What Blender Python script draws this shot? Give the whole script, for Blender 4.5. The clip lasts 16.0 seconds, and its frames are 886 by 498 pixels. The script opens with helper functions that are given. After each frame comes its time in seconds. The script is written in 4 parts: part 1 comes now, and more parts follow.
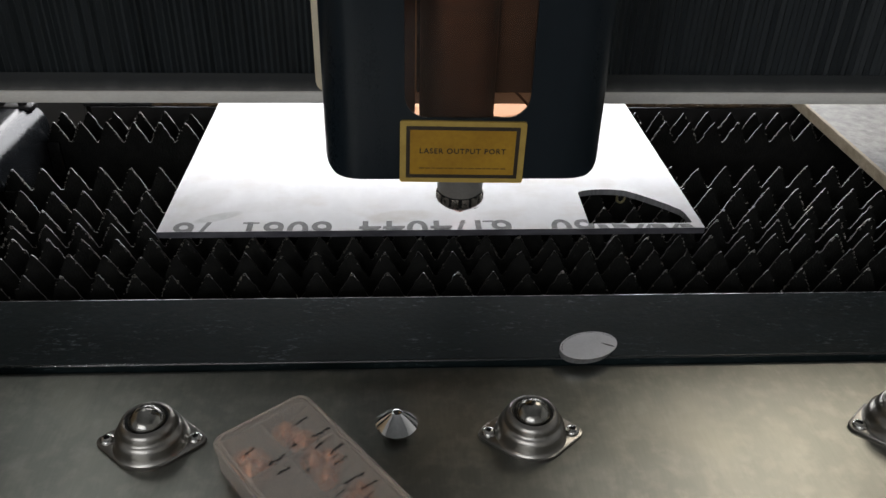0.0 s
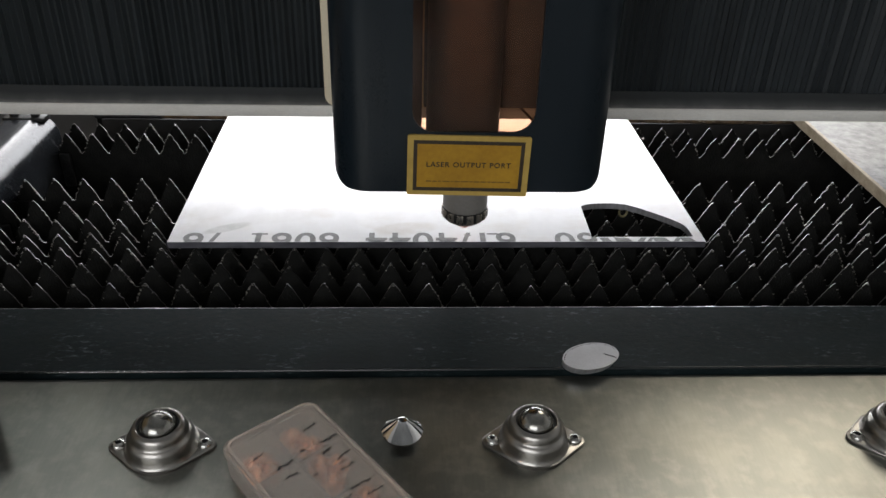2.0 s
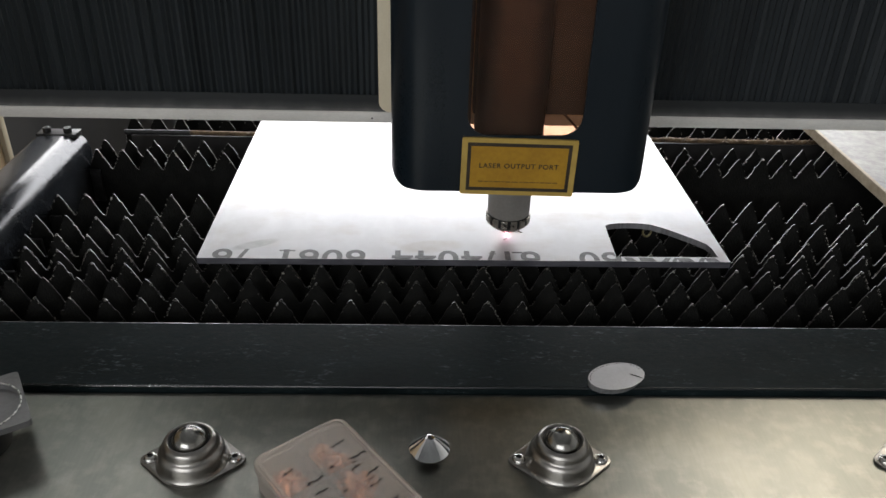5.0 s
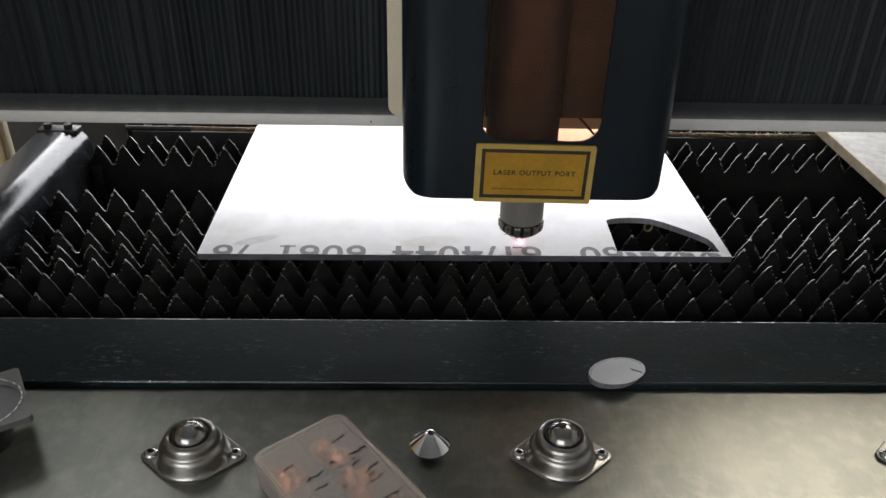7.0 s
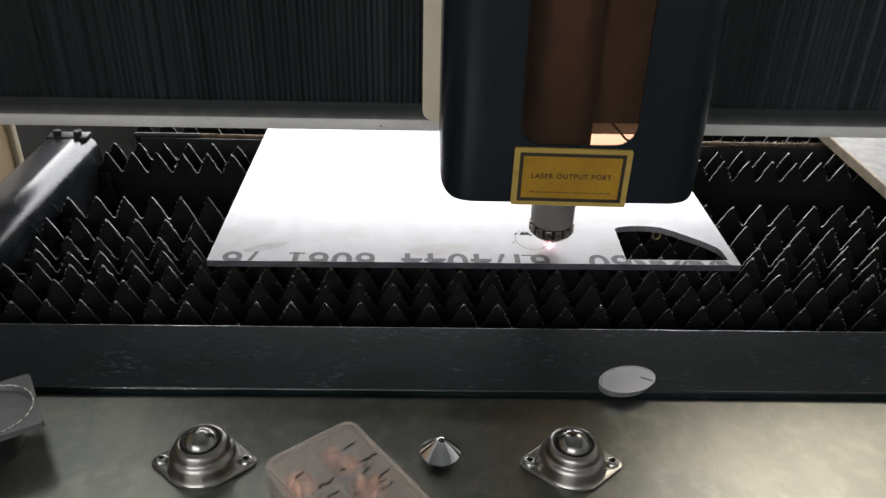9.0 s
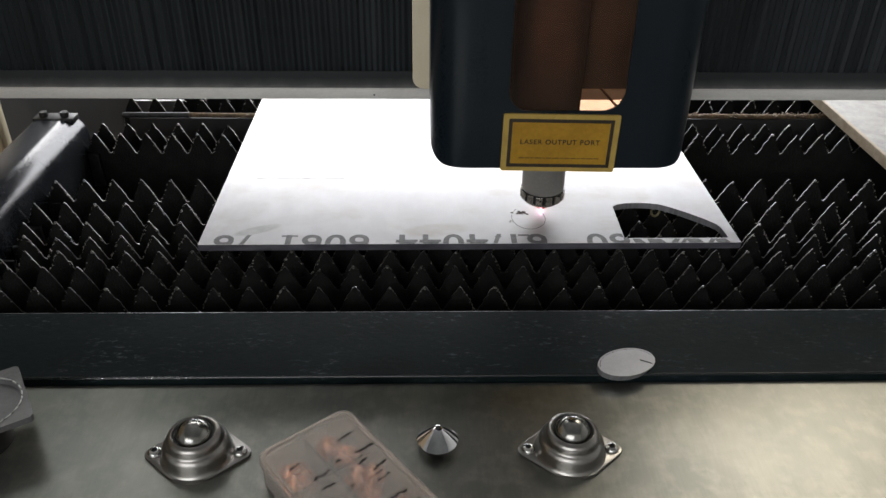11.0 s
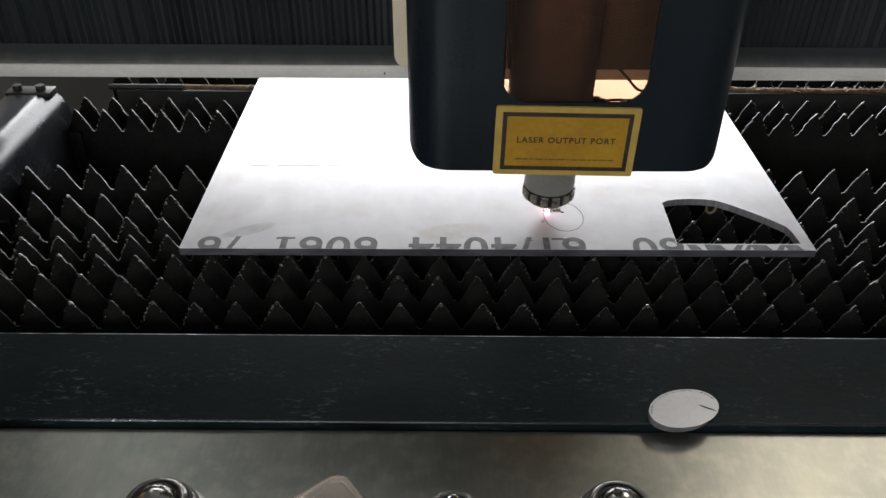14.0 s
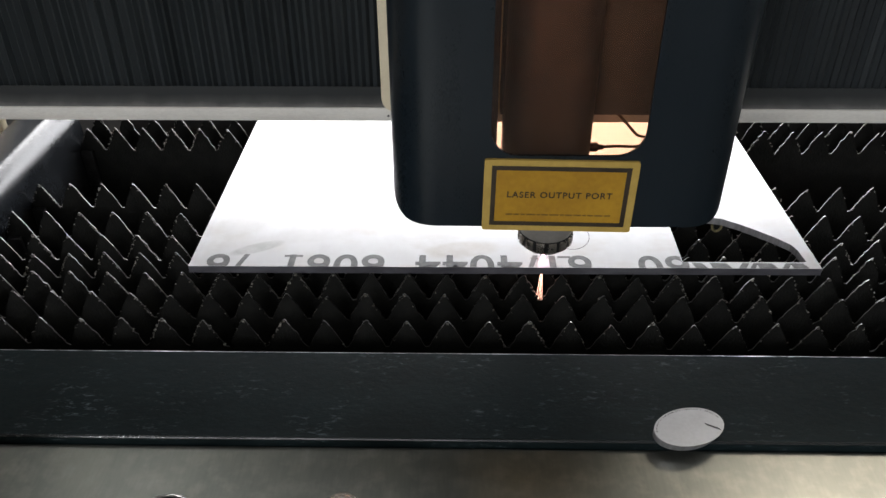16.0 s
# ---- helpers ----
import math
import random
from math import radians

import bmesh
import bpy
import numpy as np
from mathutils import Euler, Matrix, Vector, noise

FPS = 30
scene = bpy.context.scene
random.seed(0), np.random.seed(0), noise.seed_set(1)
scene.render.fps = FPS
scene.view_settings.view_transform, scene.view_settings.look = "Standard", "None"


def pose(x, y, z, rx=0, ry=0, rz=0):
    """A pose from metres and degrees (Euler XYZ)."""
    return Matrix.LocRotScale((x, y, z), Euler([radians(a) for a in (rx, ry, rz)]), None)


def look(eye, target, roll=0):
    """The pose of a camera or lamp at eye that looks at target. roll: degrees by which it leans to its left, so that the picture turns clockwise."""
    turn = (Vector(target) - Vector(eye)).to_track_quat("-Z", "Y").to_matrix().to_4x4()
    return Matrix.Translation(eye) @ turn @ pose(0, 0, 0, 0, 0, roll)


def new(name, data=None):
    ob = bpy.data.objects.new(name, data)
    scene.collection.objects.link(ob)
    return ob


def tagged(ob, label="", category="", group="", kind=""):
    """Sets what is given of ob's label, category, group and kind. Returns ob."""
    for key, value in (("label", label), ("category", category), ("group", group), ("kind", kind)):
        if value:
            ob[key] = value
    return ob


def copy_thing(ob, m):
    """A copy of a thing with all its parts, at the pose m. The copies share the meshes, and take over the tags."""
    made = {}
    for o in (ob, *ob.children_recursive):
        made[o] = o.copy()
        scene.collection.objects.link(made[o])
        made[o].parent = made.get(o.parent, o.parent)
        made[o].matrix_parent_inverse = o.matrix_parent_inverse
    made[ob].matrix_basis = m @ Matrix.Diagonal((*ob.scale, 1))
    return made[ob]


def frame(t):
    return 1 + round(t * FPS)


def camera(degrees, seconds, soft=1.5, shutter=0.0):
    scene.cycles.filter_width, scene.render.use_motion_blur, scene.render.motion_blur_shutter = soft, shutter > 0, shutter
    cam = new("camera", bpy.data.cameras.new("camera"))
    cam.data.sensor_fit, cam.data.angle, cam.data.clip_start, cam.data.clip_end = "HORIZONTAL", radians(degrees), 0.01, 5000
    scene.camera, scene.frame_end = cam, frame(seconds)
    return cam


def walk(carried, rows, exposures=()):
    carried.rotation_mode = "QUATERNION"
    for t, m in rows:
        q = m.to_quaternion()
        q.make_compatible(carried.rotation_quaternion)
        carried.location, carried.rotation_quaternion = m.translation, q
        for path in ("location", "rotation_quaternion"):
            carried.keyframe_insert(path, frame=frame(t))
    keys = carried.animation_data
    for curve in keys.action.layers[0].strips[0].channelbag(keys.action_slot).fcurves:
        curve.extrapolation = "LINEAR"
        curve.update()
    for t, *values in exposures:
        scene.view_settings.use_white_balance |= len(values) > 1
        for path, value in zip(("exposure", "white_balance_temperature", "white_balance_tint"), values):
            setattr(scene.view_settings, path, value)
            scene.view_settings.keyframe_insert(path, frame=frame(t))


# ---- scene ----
cam = camera(58.3, 16.0)
PATH = [
    (0, (0.012, 0.001, 0.382), (0.119, 1.687, -0.688), 1.5),
    (0.5, (0.009, 0.0, 0.383), (0.114, 1.691, -0.68), 1.6),
    (1, (0.008, -0.005, 0.384), (0.112, 1.691, -0.671), 1.7),
    (1.5, (0.01, -0.006, 0.382), (0.111, 1.688, -0.676), 1.7),
    (2, (0.009, -0.01, 0.387), (0.11, 1.694, -0.654), 1.8),
    (2.5, (0.005, -0.015, 0.391), (0.094, 1.699, -0.636), 1.8),
    (3, (0.003, -0.016, 0.392), (0.086, 1.703, -0.626), 1.8),
    (3.5, (0.002, -0.014, 0.392), (0.082, 1.704, -0.628), 1.8),
    (4, (0.0, -0.013, 0.393), (0.071, 1.709, -0.622), 1.7),
    (6.5, (0.001, -0.015, 0.392), (0.056, 1.711, -0.617), 1.6),
    (7, (0.002, -0.013, 0.392), (0.056, 1.706, -0.628), 1.4),
    (7.5, (0.002, -0.012, 0.393), (0.054, 1.71, -0.622), 1.4),
    (8, (-0.001, -0.012, 0.393), (0.046, 1.712, -0.62), 1.5),
    (10.3, (-0.004, -0.016, 0.391), (0.04, 1.719, -0.602), 1.3),
    (10.5, (-0.001, -0.011, 0.393), (0.045, 1.703, -0.636), 1.1),
    (11, (-0.001, 0.002, 0.394), (0.051, 1.693, -0.673), 0.8),
    (11.5, (-0.003, 0.025, 0.394), (0.07, 1.701, -0.695), 0.7),
    (12, (0.025, 0.069, 0.381), (0.021, 1.729, -0.735), -0.4),
    (12.5, (0.021, 0.088, 0.377), (0.023, 1.738, -0.753), 0.1),
    (13, (0.018, 0.103, 0.372), (0.022, 1.741, -0.776), -0.1),
    (13.5, (0.01, 0.11, 0.37), (0.014, 1.742, -0.785), 0.1),
    (14, (0.004, 0.112, 0.371), (-0.003, 1.741, -0.789), 0.2),
    (14.5, (0.002, 0.11, 0.374), (-0.009, 1.75, -0.77), 0.1),
    (15, (0.002, 0.109, 0.375), (-0.021, 1.752, -0.765), 0.2),
    (15.5, (0.006, 0.11, 0.374), (-0.021, 1.758, -0.759), -0.1),
    (16, (0.006, 0.109, 0.375), (-0.024, 1.761, -0.752), -0.2),
]
LIGHTNESS = [(0.0, -0.26), (0.6, 0.07), (2.0, 0.12), (3.0, 0.17), (8.0, 0.12), (11.0, 0.12), (13.0, 0.15), (14.5, 0.32), (16.0, 0.47)]
walk(cam, [(t, look(eye, target, roll)) for t, eye, target, roll in PATH], LIGHTNESS)

# ---- world and light ----
DECK_FLOOR = -0.88
world = bpy.data.worlds.new("hall_sky")
scene.world = world
world.use_nodes = True
wn = world.node_tree
sky = wn.nodes.new("ShaderNodeTexSky")
sky.sky_type, sky.sun_disc = "NISHITA", False
sky.sun_elevation, sky.sun_rotation = radians(38), radians(-20)
wn.links.new(sky.outputs[0], wn.nodes["Background"].inputs[0])
wn.nodes["Background"].inputs[1].default_value = 0.10


def window_light(name, m, width, height, watts, colour):
    lamp = bpy.data.lights.new(name, "AREA")
    lamp.shape, lamp.size, lamp.size_y = "RECTANGLE", width, height
    lamp.energy, lamp.color = watts, colour
    ob = new(name, lamp)
    ob.matrix_world = m
    return ob


# No source is in view; north and roof lights follow reflections and cast shadows.
window_light("north_window_light", look((0.4, 5.85, 2.25), (0.4, 0.9, 0.0)), 5.6, 3.5, 500, (0.97, 0.965, 0.985))
window_light("skylight_west", look((-2.7, 4.9, 5.05), (-0.2, 0.4, 0.0)), 1.0, 1.6, 8, (0.93, 1.0, 0.97))
window_light("skylight_east", look((3.4, 4.8, 5.05), (0.4, 0.35, 0.0)), 1.9, 2.3, 82, (1.0, 0.90, 0.74))
# Fill light added in front of the machine to lift its dark faces.
window_light("south_fill_light", look((-2.0, -4.85, 2.3), (0.1, 0.6, 0.1)), 4.4, 2.0, 108, (0.99, 0.98, 0.98))


# ---- materials ----
def material(name):
    m = bpy.data.materials.new(name)
    m.use_nodes = True
    return m, m.node_tree, m.node_tree.nodes["Principled BSDF"]


def coords(nt, scale, stretch=(1, 1, 1), space="Object"):
    tc = nt.nodes.new("ShaderNodeTexCoord")
    mp = nt.nodes.new("ShaderNodeMapping")
    mp.inputs["Scale"].default_value = [scale * s for s in stretch]
    nt.links.new(tc.outputs[space], mp.inputs[0])
    return mp.outputs[0]


def noise_tex(nt, vec, detail=4.0, rough=0.55, scale=1.0):
    n = nt.nodes.new("ShaderNodeTexNoise")
    n.inputs["Scale"].default_value = scale
    n.inputs["Detail"].default_value, n.inputs["Roughness"].default_value = detail, rough
    nt.links.new(vec, n.inputs["Vector"])
    return n.outputs[0]


def ramp(nt, fac, stops):
    r = nt.nodes.new("ShaderNodeValToRGB")
    while len(r.color_ramp.elements) < len(stops):
        r.color_ramp.elements.new(0.5)
    for e, (p, c) in zip(r.color_ramp.elements, stops):
        e.position = p
        e.color = (*c, 1) if hasattr(c, "__len__") else (c, c, c, 1)
    nt.links.new(fac, r.inputs[0])
    return r.outputs[0]


def mix(nt, fac, a, b, kind="MIX"):
    m = nt.nodes.new("ShaderNodeMix")
    m.data_type, m.blend_type = "RGBA", kind
    for sock, v in ((m.inputs[0], fac), (m.inputs[6], a), (m.inputs[7], b)):
        if isinstance(v, (int, float)):
            sock.default_value = v
        elif isinstance(v, tuple):
            sock.default_value = (*v, 1)
        else:
            nt.links.new(v, sock)
    return m.outputs[2]


def bump(nt, b, height, strength, distance):
    n = nt.nodes.new("ShaderNodeBump")
    n.inputs["Strength"].default_value, n.inputs["Distance"].default_value = strength, distance
    nt.links.new(height, n.inputs["Height"])
    nt.links.new(n.outputs[0], b.inputs["Normal"])


def surface(name, dark, light, rough=(0.4, 0.6), metal=0.0, scale=40.0, stretch=(1, 1, 1), fine=400.0, relief=0.15, depth=0.0004, space="Object", spec=0.5):
    """Two-scale mottled surface: broad stains and fine grain in colour, gloss and relief."""
    m, nt, b = material(name)
    broad = noise_tex(nt, coords(nt, scale, stretch, space), 5)
    grain = noise_tex(nt, coords(nt, fine, stretch, space), 3)
    both = mix(nt, 0.35, broad, grain)
    nt.links.new(ramp(nt, both, [(0.34, dark), (0.66, light)]), b.inputs["Base Color"])
    nt.links.new(ramp(nt, both, [(0.3, rough[0]), (0.7, rough[1])]), b.inputs["Roughness"])
    b.inputs["Metallic"].default_value = metal
    b.inputs["Specular IOR Level"].default_value = spec
    bump(nt, b, grain, relief, depth)
    return m


def glow(name, colour, strength):
    m, nt, b = material(name)
    b.inputs["Base Color"].default_value = (0.8, 0.6, 0.5, 1)
    b.inputs["Emission Color"].default_value = (*colour, 1)
    b.inputs["Emission Strength"].default_value = strength
    return m


def sheet_material():
    m, nt, b = material("pickled_stainless_sheet")
    broad = noise_tex(nt, coords(nt, 9.0), 4)
    cloud = noise_tex(nt, coords(nt, 38.0, (1, 0.6, 1)), 3)
    grain = noise_tex(nt, coords(nt, 900.0, (0.25, 1, 1)), 2)
    tone = mix(nt, 0.5, broad, cloud)
    stain = noise_tex(nt, coords(nt, 17.0, (1, 1.6, 1)), 4, 0.6)
    steel = ramp(nt, tone, [(0.3, (0.51, 0.51, 0.515)), (0.62, (0.65, 0.65, 0.65))])
    tone_out = mix(nt, ramp(nt, stain, [(0.50, 0.0), (0.68, 0.6)]), steel, (0.50, 0.47, 0.44))
    # Oil smudges and tan dirt, soft at their rims: place, half lengths, turn, strength, colour.
    ragged = ramp(nt, noise_tex(nt, coords(nt, 120.0), 4, 0.6), [(0.30, 0.45), (0.62, 1.0)])
    for x, y, rx, ry, rz, much, colour in ((0.049, 0.0257, 0.024, 0.0075, 24, 0.75, (0.36, 0.36, 0.35)), (0.215, 0.0245, 0.034, 0.013, 8, 0.60, (0.46, 0.43, 0.39)), (0.090, 0.045, 0.050, 0.012, 10, 0.25, (0.44, 0.43, 0.42)), (0.030, 0.060, 0.030, 0.020, 40, 0.30, (0.45, 0.44, 0.43))):
        tc = nt.nodes.new("ShaderNodeTexCoord")
        mp = nt.nodes.new("ShaderNodeMapping")
        mp.vector_type = "TEXTURE"
        mp.inputs["Location"].default_value, mp.inputs["Rotation"].default_value, mp.inputs["Scale"].default_value = (x, y, 0), (0, 0, radians(rz)), (rx, ry, 1)
        nt.links.new(tc.outputs["Object"], mp.inputs[0])
        ball = nt.nodes.new("ShaderNodeTexGradient")
        ball.gradient_type = "SPHERICAL"
        nt.links.new(mp.outputs[0], ball.inputs[0])
        spread = mix(nt, 1.0, ramp(nt, ball.outputs[1], [(0.0, 0.0), (0.30, much)]), ragged, "MULTIPLY")
        tone_out = mix(nt, spread, tone_out, colour)
    nt.links.new(tone_out, b.inputs["Base Color"])
    nt.links.new(ramp(nt, tone, [(0.3, 0.48), (0.65, 0.60)]), b.inputs["Roughness"])
    b.inputs["Metallic"].default_value = 0.6
    bump(nt, b, grain, 0.05, 0.0002)
    return m


def deck_material():
    m, nt, b = material("worn_brushed_steel_deck")
    broad = noise_tex(nt, coords(nt, 6.0), 5)
    smear = noise_tex(nt, coords(nt, 26.0, (1, 0.55, 1)), 3, 0.5)
    grain = noise_tex(nt, coords(nt, 500.0, (1, 0.12, 1)), 2)
    spots = noise_tex(nt, coords(nt, 75.0), 3, 0.55)
    tone = mix(nt, 0.55, broad, smear)
    base = ramp(nt, tone, [(0.30, (0.19, 0.195, 0.175)), (0.52, (0.235, 0.235, 0.21)), (0.70, (0.30, 0.295, 0.255))])
    base = mix(nt, ramp(nt, spots, [(0.48, 0.0), (0.74, 0.6)]), base, (0.34, 0.33, 0.285))
    blots = noise_tex(nt, coords(nt, 55.0), 4, 0.6)
    base = mix(nt, ramp(nt, blots, [(0.54, 0.0), (0.72, 0.35)]), base, (0.37, 0.36, 0.32))
    nt.links.new(base, b.inputs["Base Color"])
    rough = mix(nt, 0.35, ramp(nt, tone, [(0.3, 0.30), (0.7, 0.33)]), ramp(nt, spots, [(0.3, 0.30), (0.75, 0.37)]))
    nt.links.new(rough, b.inputs["Roughness"])
    b.inputs["Metallic"].default_value = 0.85
    fine = ramp(nt, grain, [(0.3, 0.92), (0.7, 1.0)])
    nt.links.new(mix(nt, 1.0, base, fine, "MULTIPLY"), b.inputs["Base Color"])
    return m


def flecked(name, base, fleck, scale, low, high, worn, rough=0.5):
    """Dark paint whose edge is scraped to bright metal in broken flecks; worn: (x, how much) along the edge, which can
    also carry painted-in light.
    """
    m, nt, b = material(name)
    n = noise_tex(nt, coords(nt, scale, (1, 6, 6)), 6, 0.7)
    long = noise_tex(nt, coords(nt, 5.0, (1, 0.2, 0.2)), 3, 0.6)
    flakes = ramp(nt, mix(nt, 0.30, n, long), [(low, 0.0), (high, 1.0)])
    tc = nt.nodes.new("ShaderNodeTexCoord")
    sep = nt.nodes.new("ShaderNodeSeparateXYZ")
    nt.links.new(tc.outputs["Object"], sep.inputs[0])
    along = nt.nodes.new("ShaderNodeMapRange")
    along.inputs["From Min"].default_value, along.inputs["From Max"].default_value = -0.5, 0.5
    nt.links.new(sep.outputs[0], along.inputs["Value"])
    mask = mix(nt, 1.0, flakes, ramp(nt, along.outputs[0], [(x + 0.5, k) for x, k in worn]), "MULTIPLY")
    nt.links.new(mix(nt, mask, base, fleck), b.inputs["Base Color"])
    nt.links.new(mask, b.inputs["Metallic"])
    b.inputs["Roughness"].default_value = rough
    return m


def ledge_material():
    m, nt, b = material("scuffed_black_painted_steel")
    broad = noise_tex(nt, coords(nt, 14.0, (0.6, 1.4, 1)), 5)
    fine = noise_tex(nt, coords(nt, 260.0, (0.7, 1, 1)), 4, 0.65)
    specks = noise_tex(nt, coords(nt, 420.0, (0.35, 1, 1)), 5, 0.7)
    patch = noise_tex(nt, coords(nt, 18.0), 3)
    base = ramp(nt, mix(nt, 0.4, broad, fine), [(0.35, (0.004, 0.0075, 0.0080)), (0.65, (0.010, 0.0175, 0.0195))])
    dust = mix(nt, 1.0, ramp(nt, specks, [(0.56, 0.0), (0.70, 1.0)]), ramp(nt, patch, [(0.46, 0.03), (0.66, 0.8)]), "MULTIPLY")
    nt.links.new(mix(nt, dust, base, (0.11, 0.140, 0.150)), b.inputs["Base Color"])
    nt.links.new(ramp(nt, fine, [(0.3, 0.42), (0.7, 0.70)]), b.inputs["Roughness"])
    b.inputs["Specular IOR Level"].default_value = 0.09
    bump(nt, b, fine, 0.35, 0.0007)
    return m


def clear_plastic(name, colour, rough, ior=1.49):
    m, nt, b = material(name)
    n = noise_tex(nt, coords(nt, 60.0), 4)
    b.inputs["Base Color"].default_value = (*colour, 1)
    b.inputs["Transmission Weight"].default_value = 1.0
    b.inputs["IOR"].default_value = ior
    nt.links.new(ramp(nt, n, [(0.3, rough * 0.8), (0.7, rough * 1.2)]), b.inputs["Roughness"])
    return m


def frosted_plastic():
    m, nt, b = material("frosted_polypropylene")
    n = noise_tex(nt, coords(nt, 90.0), 4)
    nt.links.new(ramp(nt, n, [(0.3, (0.88, 0.81, 0.74)), (0.7, (0.95, 0.88, 0.81))]), b.inputs["Base Color"])
    b.inputs["Roughness"].default_value = 0.27
    b.inputs["IOR"].default_value = 1.28
    b.inputs["Transmission Weight"].default_value = 0.80
    return m


STEEL_SHEET = sheet_material()
SHEET_EDGE = surface("sheared_sheet_edge", (0.15, 0.148, 0.17), (0.26, 0.258, 0.29), (0.4, 0.6), 0.8, 120, (0.3, 1, 1))
KERF_EDGE = surface("striated_cut_edge", (0.36, 0.36, 0.37), (0.60, 0.60, 0.62), (0.35, 0.55), 0.8, 300, (1, 1, 0.1))
MILL_INK = surface("grey_mill_ink", (0.085, 0.085, 0.087), (0.20, 0.20, 0.195), (0.45, 0.6), 0.2, 160)
PIERCE_CRUST = surface("scorched_pierce_crust", (0.02, 0.014, 0.012), (0.12, 0.09, 0.075), (0.3, 0.5), 0.5, 400)
DECK = deck_material()
LEDGE = ledge_material()
LEDGE_FRONT_WEAR = flecked("scraped_front_edge", (0.012, 0.015, 0.016), (0.92, 0.94, 0.95), 420, 0.575, 0.61, [(-0.40, 0.5), (-0.31, 0.9), (-0.18, 0.9), (-0.165, 0.12), (0.02, 0.10), (0.20, 0.06), (0.40, 0.06)], 0.25)
# Scraped flecks, with light reaching the edge left and right painted in as brighter stretches.
LEDGE_BACK_WEAR = flecked("scraped_and_lit_back_edge", (0.03, 0.034, 0.036), (0.86, 0.87, 0.88), 110, 0.47, 0.52, [(-0.40, 0.2), (-0.33, 0.3), (-0.25, 0.95), (-0.17, 0.95), (-0.16, 0.35), (0.16, 0.35), (0.19, 1.0), (0.42, 1.0)], 0.28)
SLAT = surface("burnt_slat_steel", (0.0080, 0.0083, 0.0078), (0.019, 0.0190, 0.0172), (0.7, 0.95), 0.0, 60, fine=500, relief=0.5, depth=0.001, spec=0.10)
SLAT_EDGE = surface("melted_slat_edge", (0.10, 0.10, 0.092), (0.66, 0.65, 0.615), (0.22, 0.42), 0.85, 340, fine=900, relief=0.7, depth=0.002)
# Darker copy of the slat edge: shade on the front rows put into colour.
SLAT_DULL = surface("shaded_slat_edge", (0.012, 0.012, 0.011), (0.045, 0.043, 0.038), (0.5, 0.75), 0.1, 120, fine=600, relief=0.5)
SLAG = surface("slag_beads", (0.04, 0.038, 0.032), (0.50, 0.48, 0.42), (0.22, 0.45), 0.7, 320)
BED = surface("sooty_bed_steel", (0.014, 0.0135, 0.0125), (0.034, 0.032, 0.029), (0.6, 0.9), 0.0, 12)
TUBE = surface("grey_enamelled_rail", (0.013, 0.015, 0.018), (0.032, 0.036, 0.042), (0.13, 0.22), 0.0, 25, fine=420, relief=0.30, depth=0.0005, spec=0.42)
FLAKES = surface("pale_rust_flakes", (0.14, 0.085, 0.05), (0.62, 0.52, 0.40), (0.35, 0.6), 0.4, 260, relief=0.6, depth=0.001)
IRON = surface("black_oxide_bolt", (0.02, 0.02, 0.02), (0.06, 0.06, 0.06), (0.35, 0.55), 0.6, 120)
RUST = surface("rusted_cross_bar", (0.05, 0.035, 0.025), (0.30, 0.20, 0.11), (0.5, 0.8), 0.3, 90, relief=0.8, depth=0.002)
PLATE = surface("weathered_grey_plate", (0.17, 0.17, 0.165), (0.42, 0.415, 0.40), (0.35, 0.6), 0.35, 70, fine=190, relief=0.6, depth=0.0008)
PLATE_EDGE = surface("tan_plate_edge", (0.30, 0.24, 0.16), (0.50, 0.42, 0.31), (0.5, 0.7), 0.1, 80)
CREAM = surface("cream_powder_coat", (0.72, 0.63, 0.45), (0.82, 0.73, 0.54), (0.4, 0.55), 0.0, 12, fine=600, relief=0.12)
TAN = surface("tan_panel_paint", (0.44, 0.32, 0.19), (0.58, 0.44, 0.28), (0.4, 0.55), 0.0, 20, fine=400, relief=0.15)
LIP_PAINT = surface("dusty_cream_lip", (0.60, 0.58, 0.54), (0.78, 0.76, 0.71), (0.45, 0.65), 0.0, 16, (1, 3, 3), 320)
LIP_DUST = surface("sooty_lip_top", (0.03, 0.03, 0.03), (0.16, 0.16, 0.155), (0.6, 0.85), 0.0, 30, (0.6, 3, 3))


# Shelf colour: grey at the foot, turning near black towards the top.
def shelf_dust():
    m, nt, b = material("graded_lip_shelf")
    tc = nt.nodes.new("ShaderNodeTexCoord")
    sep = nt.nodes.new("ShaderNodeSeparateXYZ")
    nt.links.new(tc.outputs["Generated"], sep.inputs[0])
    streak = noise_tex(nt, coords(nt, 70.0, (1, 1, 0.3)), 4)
    # Height up the slope, broken up by streak noise.
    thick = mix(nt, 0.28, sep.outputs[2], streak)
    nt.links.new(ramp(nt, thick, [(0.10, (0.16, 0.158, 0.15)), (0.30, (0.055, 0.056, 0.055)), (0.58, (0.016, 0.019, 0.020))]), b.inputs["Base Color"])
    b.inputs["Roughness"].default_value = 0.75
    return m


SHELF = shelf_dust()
BELLOWS = surface("black_bellows_cloth", (0.011, 0.0142, 0.016), (0.025, 0.032, 0.036), (0.5, 0.75), 0.0, 8, (4, 1, 0.4), 500)
COVER = surface("satin_charcoal_cover", (0.0055, 0.0095, 0.0130), (0.0095, 0.0155, 0.0215), (0.24, 0.34), 0.0, 9, (3, 1, 0.5), fine=900, relief=0.05, spec=0.30)
COVER_IN = surface("dull_cover_lining", (0.048, 0.052, 0.057), (0.085, 0.090, 0.096), (0.5, 0.7), 0.0, 30)
